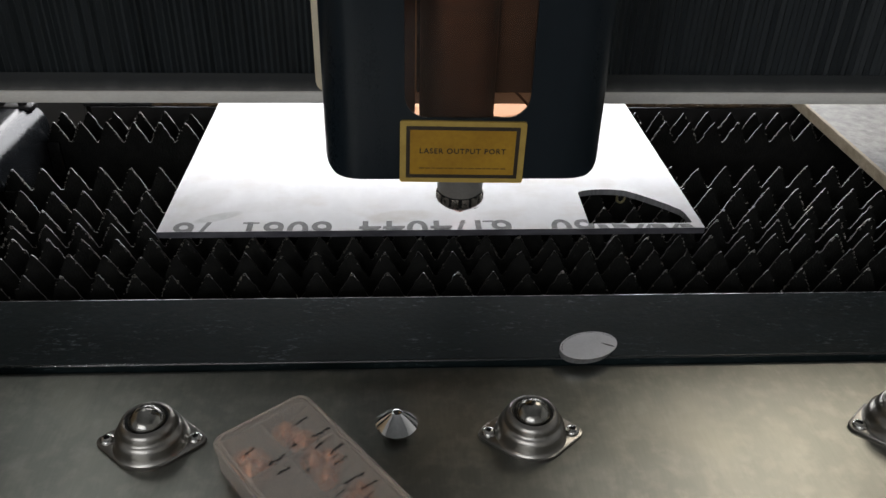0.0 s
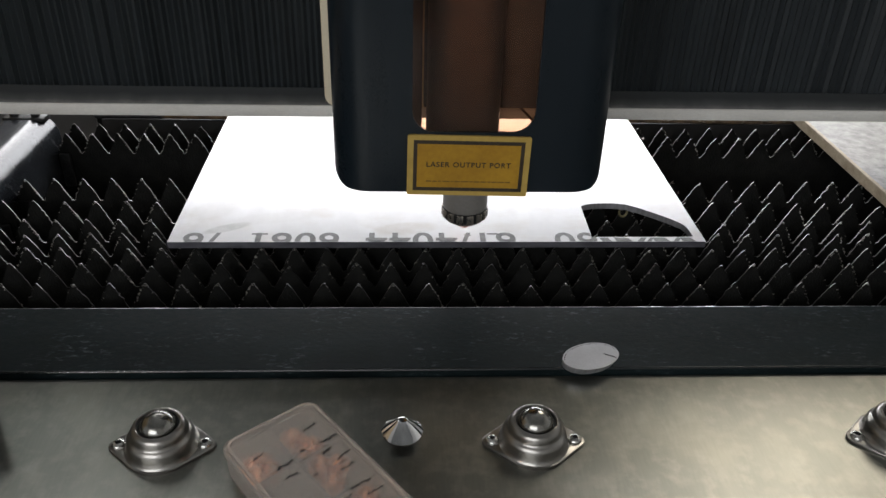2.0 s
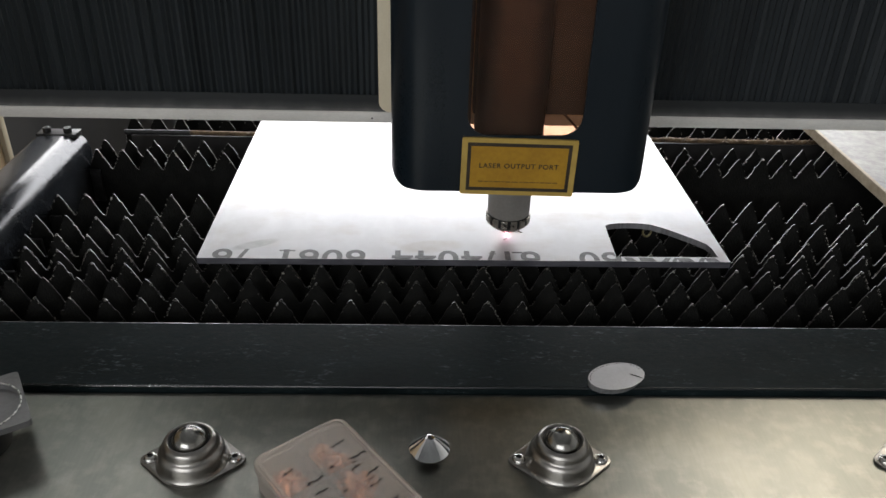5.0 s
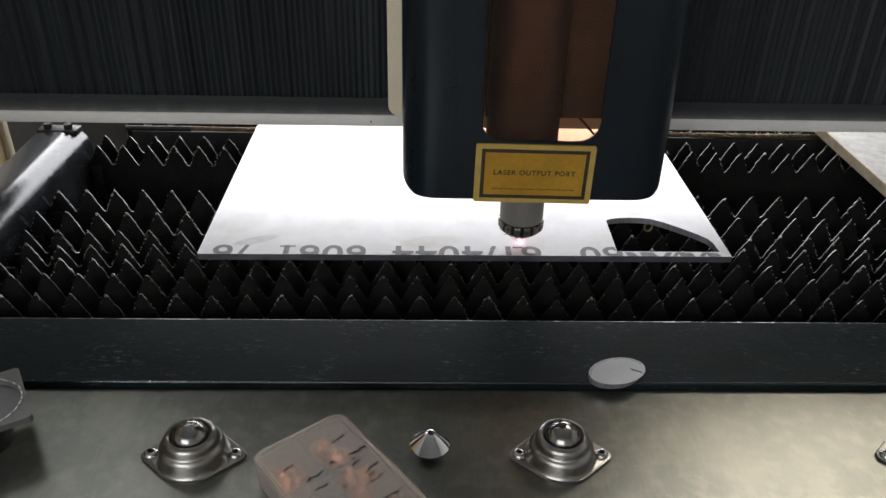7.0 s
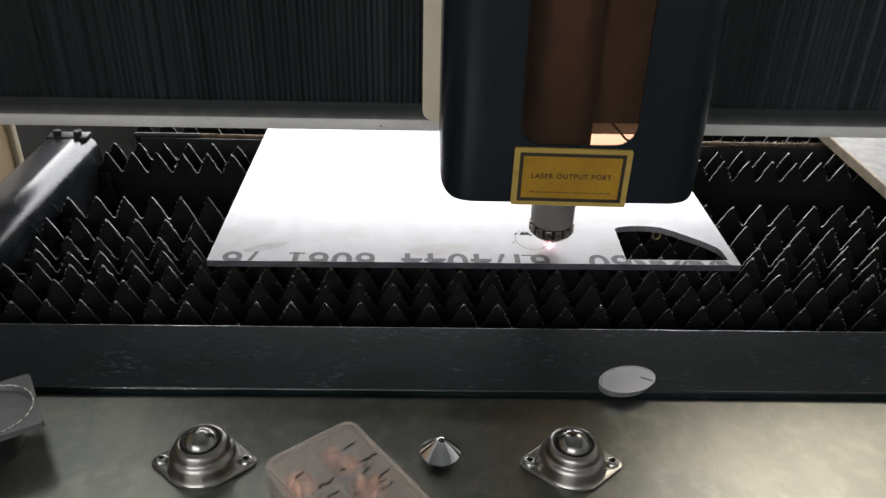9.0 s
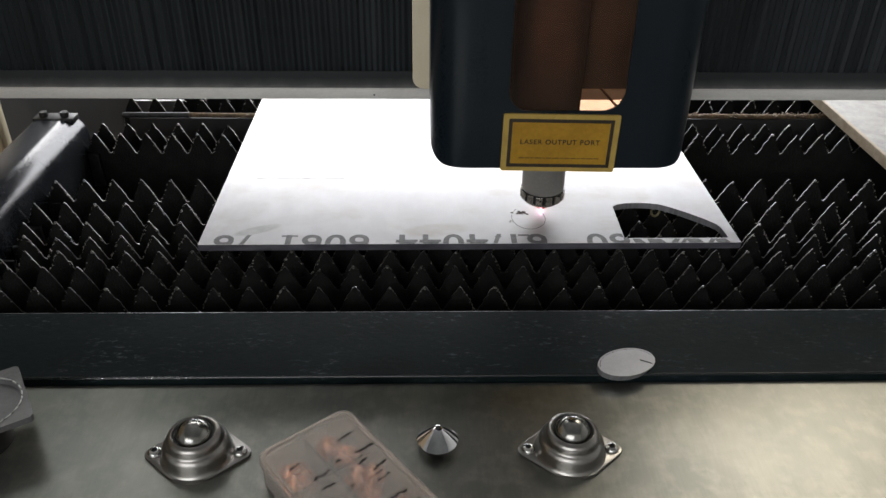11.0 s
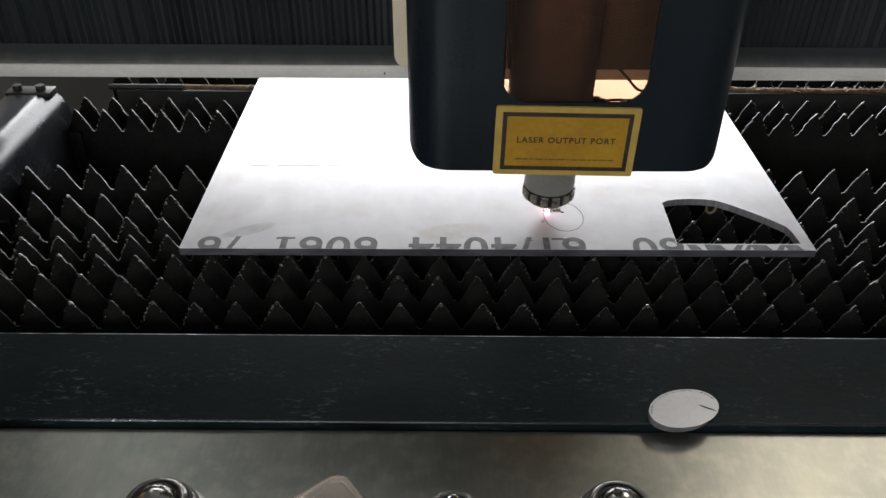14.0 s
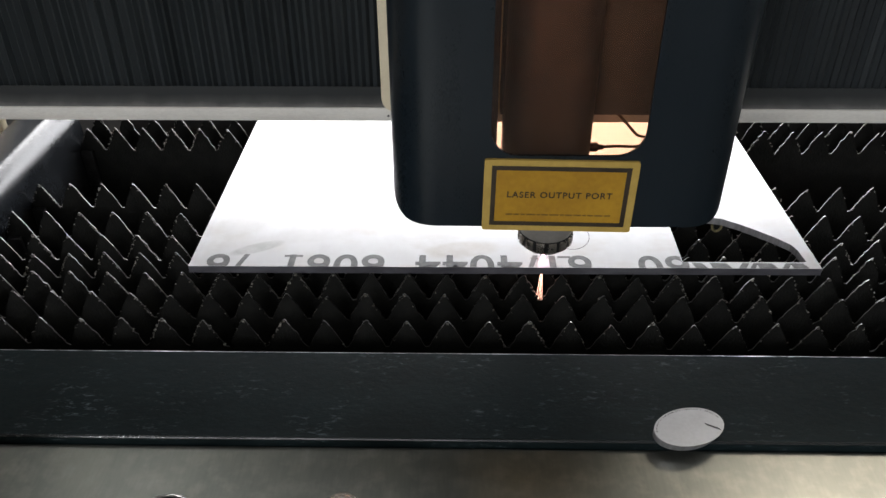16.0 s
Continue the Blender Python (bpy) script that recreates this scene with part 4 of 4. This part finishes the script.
def laser_head():
    hd = empty("laser_cutter", HEAD_X, HEAD_Y, 0.0165)
    cx, w2, yf, yb, R = -0.0058, 0.1027, -0.1065, 0.012, 0.028
    top, z0 = 0.42, 0.0966

    def outline(inset):
        pts = [(cx - w2 + inset, yb)]
        for i in range(13):
            a = radians(180 + 90 * i / 12)
            pts.append((cx - w2 + R + (R - inset) * math.cos(a), yf + R + (R - inset) * math.sin(a)))
        for i in range(1, 24):
            pts.append((cx - w2 + R + (2 * w2 - 2 * R) * i / 24, yf + inset))
        for i in range(13):
            a = radians(270 + 90 * i / 12)
            pts.append((cx + w2 - R + (R - inset) * math.cos(a), yf + R + (R - inset) * math.sin(a)))
        pts.append((cx + w2 - inset, yb))
        return pts

    # Window opening: the front strip of columns between these edges is open above the sill.
    wl, wr, sill, wtop, wr_r = -0.0497, 0.0385, 0.1445, 0.36, 0.016

    def sill_at(x):
        d = min(x - wl, wr - x)
        return sill if d >= wr_r else sill + wr_r - math.sqrt(max(0.0, wr_r ** 2 - (wr_r - max(d, 0)) ** 2))

    def foot(x):
        r = 0.013
        d = min(x - (cx - w2), (cx + w2) - x)
        return z0 if d >= r else z0 + r - math.sqrt(max(0.0, r * r - (r - max(d, 0.0)) ** 2))

    def columns(inset):
        pts = outline(inset)
        front = [p for p in pts if abs(p[1] - (yf + inset)) < 1e-6 and cx - w2 + R < p[0] < cx + w2 - R]
        left = [p for p in pts if p[0] <= cx - w2 + R + 1e-6]
        right = [p for p in pts if p[0] >= cx + w2 - R - 1e-6]
        mid = []
        steps = [0, .0006, .002, .0045, .008, .012, wr_r]
        xs = [wl + s for s in steps] + [wl + wr_r + (wr - wl - 2 * wr_r) * i / 6 for i in range(1, 6)] + [wr - s for s in steps[::-1]]
        extra = [cx - w2 + R + (wl - (cx - w2 + R)) * i / 5 for i in range(1, 5)]
        extra_r = [wr + (cx + w2 - R - wr) * i / 5 for i in range(1, 5)]
        mid = [(x, yf + inset) for x in extra + xs + extra_r]
        return left + mid + right

    bm = bmesh.new()
    co, ci = columns(0.0), columns(0.003)
    n = len(co)
    grid = []
    for k in range(n):
        row = []
        for p in (co[k], ci[k]):
            x = co[k][0]
            inside = wl - 1e-6 <= x <= wr + 1e-6 and abs(co[k][1] - yf) < 1e-6
            f = foot(x)
            zs = [f, f + 0.004, 0.128, sill_at(x) if inside else 0.145, wtop, top]
            if zs[2] < zs[1]:
                zs[2] = zs[1] + 0.001
            row.append([bm.verts.new((p[0], p[1], z)) for z in zs])
        grid.append((row[0], row[1], inside))
    for k in range(n - 1):
        (a, ai, ina), (b, bi, inb) = grid[k], grid[k + 1]
        for lev in range(5):
            if lev == 3 and ina and inb:
                bm.faces.new((a[3], b[3], bi[3], ai[3]))
                bm.faces.new((a[4], ai[4], bi[4], b[4]))
                continue
            bm.faces.new((a[lev], b[lev], b[lev + 1], a[lev + 1]))
            f = bm.faces.new((ai[lev], ai[lev + 1], bi[lev + 1], bi[lev]))
            f.material_index = 1
        bm.faces.new((a[0], ai[0], bi[0], b[0]))
        bm.faces.new((a[5], b[5], bi[5], ai[5]))
    for k in (0, n - 1):
        a, ai, _ = grid[k]
        for lev in range(5):
            bm.faces.new((a[lev], a[lev + 1], ai[lev + 1], ai[lev]))
    for k in range(1, n):
        if grid[k][2] != grid[k - 1][2]:
            a, ai, _ = grid[k] if grid[k][2] else grid[k - 1]
            bm.faces.new((a[3], a[4], ai[4], ai[3]))
    cover = part("cover", bm, [COVER, COVER_IN], hd, "satin charcoal moulded cover")
    part("cover_top", box(cx - w2 + 0.02, cx + w2 - 0.02, yf + 0.02, yb, top - 0.003, top, 0.001), COVER, cover)

    # Amber window, 2.5 mm thick, set just behind the cover's face.
    pane = []
    for i in range(9):
        a = radians(180 + 90 * i / 8)
        pane.append((wl + wr_r + (wr_r + 0.0) * math.cos(a), sill + wr_r + wr_r * math.sin(a)))
    for i in range(9):
        a = radians(270 + 90 * i / 8)
        pane.append((wr - wr_r + wr_r * math.cos(a), sill + wr_r + wr_r * math.sin(a)))
    pane += [(wr, wtop), (wl, wtop)]
    bm = prism(pane, 0.0, 0.0022)
    bm.transform(Matrix.Translation((0, yf + 0.0030, 0)) @ Matrix.Rotation(radians(90), 4, "X"))
    glass = part("window", bm, AMBER, cover, "see-through amber acrylic window", False)
    glass.visible_shadow = False

    # Warning sign.
    sx, sz, sy = -0.0083, 0.1187, yf - 0.0022
    tilt = Matrix.Translation((sx, sy, sz)) @ Matrix.Rotation(radians(0.9), 4, "Y") @ Matrix.Rotation(radians(90), 4, "X")

    def flat(w, h, r, z0_, z1_, mat, parent, name, label=""):
        b = prism(rounded(w, h, r), z0_, z1_, 0.0)
        b.transform(tilt)
        return part(name, b, mat, parent, label, False)

    sign = flat(0.0900, 0.0478, 0.0016, -0.0020, 0.0, YELLOW_RIM, hd, "warning_sign", "yellow warning sign with a black frame line")
    b = bmesh.new()
    for x0_, x1_, y0_, y1_ in ((-0.0406, 0.0406, 0.0174, 0.0202), (-0.0406, 0.0406, -0.0202, -0.0174), (-0.0406, -0.0378, -0.0174, 0.0174), (0.0378, 0.0406, -0.0174, 0.0174)):
        box(x0_, x1_, y0_, y1_, 0.0001, 0.0003, bm=b)
    b.transform(tilt)
    part("frame_line", b, SIGN_BLACK, sign, "", False)
    flat(0.0754, 0.0346, 0.0004, 0.00005, 0.0002, YELLOW, sign, "sign_field")
    b = lettering("LASER OUTPUT PORT", 0.0056, Matrix.Identity(4), (0, -0.0006, 0.0003), 0.00005, 1.17, None, 0.00013)
    b.transform(tilt)
    part("sign_text", b, SIGN_BLACK, sign, "black capitals", False)
    b = bmesh.new()
    rnd = random.Random(9)
    x = -0.031
    while x < 0.031:
        w = rnd.uniform(0.002, 0.006)
        box(x, min(x + w, 0.032), -0.0128, -0.0119, 0.00025, 0.0004, bm=b)
        x += w + 0.0008
    b.transform(tilt)
    part("small_print", b, SIGN_BROWN, sign, "unreadable small print", False)

    # Carriage plate behind the cover, and the inner bracket.
    pl = []
    for i in range(5):
        a = radians(180 + 90 * i / 4)
        pl.append((-0.1236 + 0.010 + 0.010 * math.cos(a), 0.1145 + 0.010 + 0.010 * math.sin(a)))
    for i in range(5):
        a = radians(270 + 90 * i / 4)
        pl.append((0.112 - 0.010 + 0.010 * math.cos(a), 0.1145 + 0.010 + 0.010 * math.sin(a)))
    pl += [(0.112, 0.41), (-0.1236, 0.41)]
    bm = prism(pl, 0.0, 0.028, 0.001)
    bm.transform(Matrix.Translation((0, 0.046, 0)) @ Matrix.Rotation(radians(90), 4, "X"))
    part("carriage_plate", bm, CREAM, hd, "cream painted carriage plate", False)
    part("inner_bracket", box(-0.100, -0.0405, -0.005, 0.008, 0.094, 0.40, 0.001), COVER_IN, hd)
    # Added panel, shuts out the view above the lip so the inside looks dark.
    part("added_shade_panel", box(-0.039, 0.094, -0.004, 0.008, 0.1235, 0.40, 0.001), COVER_IN, hd)

    # The optics that ride up and down inside the cover.
    tool = empty("cutting_tool")
    tool.parent = hd
    part("optics_body", prism(rounded(0.0615, 0.062, 0.022, 10, cx=-0.0058), 0.082, 0.40, 0.001), HEAD_METAL, tool, "anodised optics body")
    part("collar", lathe([(0.026, 0.082), (0.026, 0.060), (0.0200, 0.056)], 40), HEAD_METAL, tool)
    part("holder", lathe([(0.0205, 0.0600), (0.0203, 0.0270), (0.0198, 0.0235), (0.0190, 0.0225)], 48), NOZZLE_GREY, tool, "grey sensor holder")
    nut = part("nozzle_nut", lathe([(0.0188, 0.0232), (0.0200, 0.0226), (0.0202, 0.0160), (0.0192, 0.0128), (0.0165, 0.0102), (0.0130, 0.0094)], 48), IRON, tool, "dark knurled nozzle nut")
    part("lock_ring", lathe([(0.0170, 0.0128), (0.0197, 0.0136), (0.0190, 0.0124), (0.0160, 0.0100)], 48), NOZZLE_RING, nut)
    for i in range(14):
        a = 2 * math.pi * (i + 0.4) / 14
        b = box(-0.0031, 0.0031, 0.0192, 0.0212, 0.0146, 0.0222, 0.0005, 2)
        b.transform(Matrix.Rotation(a, 4, "Z"))
        part("grip_rib", b, NOZZLE_RING, nut)
    part("nozzle", lathe([(0.0150, 0.0100), (0.0135, 0.0088), (0.0042, 0.0016), (0.0030, 0.0008), (0.0012, 0.0008), (0.0012, 0.004)], 32), COPPER, tool, "copper nozzle tip")
    # Sensor cable: out of a plug low on the optics, round a loose loop and back up.
    plug = part("cable_plug", lathe([(0, 0.0), (0.0030, 0.0), (0.0034, 0.0006), (0.0034, 0.0052), (0.0022, 0.0058), (0.0017, 0.0095), (0, 0.0095)], 20, (0.0250, -0.008, 0.1010), turn=Matrix.Rotation(radians(90), 4, "Y")), IRON, hd, "dark round cable plug")
    way = [Vector(p) for p in ((0.0340, -0.008, 0.1010), (0.0440, -0.008, 0.1018), (0.0560, -0.008, 0.1015), (0.0640, -0.007, 0.1030), (0.0655, -0.006, 0.1075), (0.0585, -0.004, 0.1085), (0.0520, -0.003, 0.1150), (0.0440, -0.002, 0.1230), (0.0370, -0.001, 0.1290), (0.0330, 0.000, 0.1400))]
    cable = []
    for i in range(len(way) - 1):
        p0, p1, p2, p3 = way[max(i - 1, 0)], way[i], way[i + 1], way[min(i + 2, len(way) - 1)]
        for k in range(4):
            u = k / 4
            cable.append(tuple(0.5 * (2 * p1 + (p2 - p0) * u + (2 * p0 - 5 * p1 + 4 * p2 - p3) * u * u + (3 * p1 - p0 - 3 * p2 + p3) * u ** 3)))
    part("cable", pipe(cable + [tuple(way[-1])], 0.0011, 8), CABLE, hd, "thin brown sensor cable")
    bm = bmesh.new()
    bmesh.ops.create_icosphere(bm, subdivisions=3, radius=0.0016, matrix=Matrix.Translation((0, -0.0002, 0.0)))
    plasma = empty("beam_glow")
    plasma.parent = hd
    part("plasma", bm, PLASMA, plasma, "pinkish white cutting glow")
    bm = bmesh.new()
    bmesh.ops.create_icosphere(bm, subdivisions=3, radius=0.0048, matrix=Matrix.Translation((0, -0.0002, 0.0)))
    flare = part("flare", bm, FLARE, hd, "white-hot piercing flare")
    bm = bmesh.new()
    for k, (dx, ln) in enumerate(((-0.0035, 0.030), (-0.0015, 0.036), (0.0002, 0.042), (0.0018, 0.030))):
        pipe([(dx * 0.2, 0, 0), (dx * 0.6, -0.001, -ln * 0.5), (dx, -0.002, -ln)], 0.00024, 5, bm)
    jet = part("spark_jet", bm, SPRAY_GLOW, hd, "thin pinkish spray of sparks")
    tagged(hd, "charcoal laser cutting head with amber window and yellow sign", "laser head")
    return hd, tool, plasma, flare, jet


HEAD, TOOL, GLOW, FLARE_OB, JET = laser_head()


def spark(length, radius, hot, bow=0.0):
    """A flying spark, drawn out along its own z, bowed sideways by its fall."""
    pts = [(bow * length * math.sin(math.pi * i / 8), 0.3 * bow * length * math.sin(2 * math.pi * i / 8), length * (i / 8 - 0.5)) for i in range(9)]
    ob = obj("spark", pipe(pts, radius, 6), hot, smooth=True)
    return tagged(ob, "orange-hot metal spark flying off the cut", "spark", "flying sparks")


# Tail, tip and thickness of each spark as it flies at about eight seconds.
FLIGHT = [((0.092, 0.491, 0.020), (0.077, 0.307, 0.0305), 0.0007), ((0.313, 0.705, 0.025), (0.394, 0.710, 0.045), 0.0005), ((0.341, 0.624, 0.025), (0.450, 0.628, 0.031), 0.0005),
          ((0.068, 0.623, 0.0), (0.084, 0.615, 0.0), 0.0005), ((0.162, 0.556, 0.0), (0.166, 0.543, -0.004), 0.0005), ((0.190, 0.566, -0.005), (0.202, 0.579, 0.005), 0.0002)]
# The finer spray as the sheet is pierced again at about fifteen seconds.
SPRAY = [((0.030, 0.622, 0.004), (-0.038, 0.587, -0.004), 0.00016), ((0.025, 0.616, 0.004), (-0.015, 0.606, -0.004), 0.00012), ((0.018, 0.622, 0.004), (-0.046, 0.600, -0.004), 0.00014),
         ((0.034, 0.614, 0.004), (0.003, 0.571, -0.004), 0.00014), ((0.003, 0.621, 0.004), (-0.075, 0.604, -0.004), 0.00012), ((0.023, 0.614, 0.004), (-0.004, 0.595, -0.004), 0.0001)]
SPARKS = [(8.0, a, b, spark((Vector(b) - Vector(a)).length, r, SPARK)) for a, b, r in FLIGHT] + [(15.0, a, b, spark((Vector(b) - Vector(a)).length, r, SPRAY_GLOW, 0.05 + 0.02 * (i % 3))) for i, (a, b, r) in enumerate(SPRAY)]


def molten_drop(length):
    pts = [(0.0006 * math.sin(i * 1.9), 0, -length * i / 6) for i in range(7)]
    return tagged(obj("molten_drop", pipe(pts, 0.0008, 6), MOLTEN, smooth=True), "orange molten metal blown out beneath the sheet", "molten metal", "drops under the sheet")


# Each drop: where it hangs, and from when to when.
BLOWN = [(molten_drop(0.006), (0.090, 0.6340, 0.003), 7.45, 7.75), (molten_drop(0.006), (0.112, 0.6340, 0.002), 7.45, 8.05), (molten_drop(0.010), (0.185, 0.6300, -0.010), 7.7, 8.05), (molten_drop(0.010), (0.235, 0.6520, -0.012), 7.7, 8.05)]


# ---- what moves ----
# The head's way over the sheet: (seconds, x, y).
WAY = [(0.0, 0.0654, 0.6274), (2.2, 0.0654, 0.6272), (2.35, 0.081, 0.647), (2.5, 0.0956, 0.6656), (2.7, 0.0957, 0.668), (3.0, 0.0955, 0.6685), (3.5, 0.0923, 0.6683), (4.0, 0.0883, 0.6703),
       (5.2, 0.0855, 0.659), (6.5, 0.0908, 0.6449), (7.0, 0.0950, 0.6400), (7.5, 0.1008, 0.6375), (8.0, 0.1072, 0.6390), (9.2, 0.117, 0.651), (10.5, 0.1160, 0.6665),
       (11.0, 0.1142, 0.6737), (11.5, 0.1108, 0.6793), (12.0, 0.1061, 0.6825), (12.5, 0.0993, 0.6829), (13.0, 0.0939, 0.6797), (13.5, 0.0898, 0.6743), (14.0, 0.0876, 0.6688),
       (14.12, 0.0864, 0.665), (14.3, 0.0655, 0.6265), (14.5, 0.0644, 0.6245), (15.0, 0.0658, 0.6252), (15.5, 0.0687, 0.6243), (16.0, 0.0758, 0.6246)]
# How far the optics stand above their cutting height.
LIFT = [(0.0, 0.0085), (0.35, 0.0055), (0.5, 0.0050), (2.15, 0.0050), (2.3, 0.0080), (2.5, 0.0080), (2.7, 0.0), (14.0, 0.0), (14.15, 0.004), (14.3, 0.003), (14.6, 0.003), (16.0, 0.003)]
# The glow sits up inside the bore while the beam is off.
BEAM = [(0.0, 0.012), (2.4, 0.012), (2.6, 0.0), (14.0, 0.0), (14.1, 0.012), (14.3, 0.012), (14.45, 0.0), (16.0, 0.0)]
# The flare stays up in the holder and shows only while the sheet is pierced.
PIERCE = [(0.0, 0.035), (2.55, 0.035), (2.7, 0.0), (3.65, 0.0), (3.8, 0.035), (14.7, 0.035), (14.85, 0.0), (15.1, 0.0), (15.25, 0.035), (16.0, 0.035)]


def motions():
    walk(HEAD, [(t, pose(x, y, 0.0165)) for t, x, y in WAY])
    walk(GANTRY, [(t, pose(0, y, 0.104)) for t, x, y in WAY])
    walk(TOOL, [(t, pose(0, 0, z)) for t, z in LIFT])
    walk(GLOW, [(t, pose(0, 0, z)) for t, z in BEAM])
    walk(FLARE_OB, [(t, pose(0, 0, z)) for t, z in PIERCE])
    walk(JET, [(0.0, pose(0, 0, 0.09)), (15.6, pose(0, 0, 0.09)), (15.75, pose(-0.001, -0.006, -0.010)), (16.0, pose(-0.001, -0.006, -0.010))])
    for when, a, b, ob in SPARKS:
        a, b = Vector(a), Vector(b)
        way = (b - a).normalized()
        turn = way.to_track_quat("Z", "Y").to_matrix().to_4x4()
        mid, step = (a + b) / 2, 0.02 * way
        rest = Matrix.Translation((0.15 + mid.x * 0.3, 0.75, -0.26)) @ turn
        walk(ob, [(0.0, rest), (when - 0.15, rest), (when - 0.05, Matrix.Translation(mid - step) @ turn), (when, Matrix.Translation(mid) @ turn), (when + 0.05, Matrix.Translation(mid + step) @ turn), (when + 0.15, rest), (16.0, rest)])
    # Each stretch of the kerf opens as the beam passes it.
    opened = [3.9, 4.6, 5.5, 6.3, 7.0, 7.7, 8.5, 9.3, 10.2, 11.2, 12.2, 13.2]
    x0, y0 = SHEET[0], SHEET[2]
    for ob, t in zip(KERF, opened):
        shut = pose(0.1010 - x0, 0.6595 - y0, 0.0030)
        cut = pose(0.1010 - x0, 0.6595 - y0, SHEET_TOP - TIP_Z + 0.00002)
        walk(ob, [(0.0, shut), (t, shut), (t + 0.1, cut), (16.0, cut)])
    x0, y0 = SHEET[0], SHEET[2]
    under, thrown = pose(0.0957 - x0, 0.6690 - y0, 0.0032), pose(0.0957 - x0, 0.6690 - y0, SHEET_TOP - TIP_Z)
    walk(CRUST, [(0.0, under), (2.8, under), (3.2, thrown), (16.0, thrown)])
    # Molten metal blown out under the sheet for a moment.
    for ob, (x, y, z), start, end in BLOWN:
        rest, out = pose(x, y + 0.05, -0.25), pose(x, y, z)
        walk(ob, [(0.0, rest), (start - 0.1, rest), (start, out), (end, out), (end + 0.1, rest), (16.0, rest)])


motions()
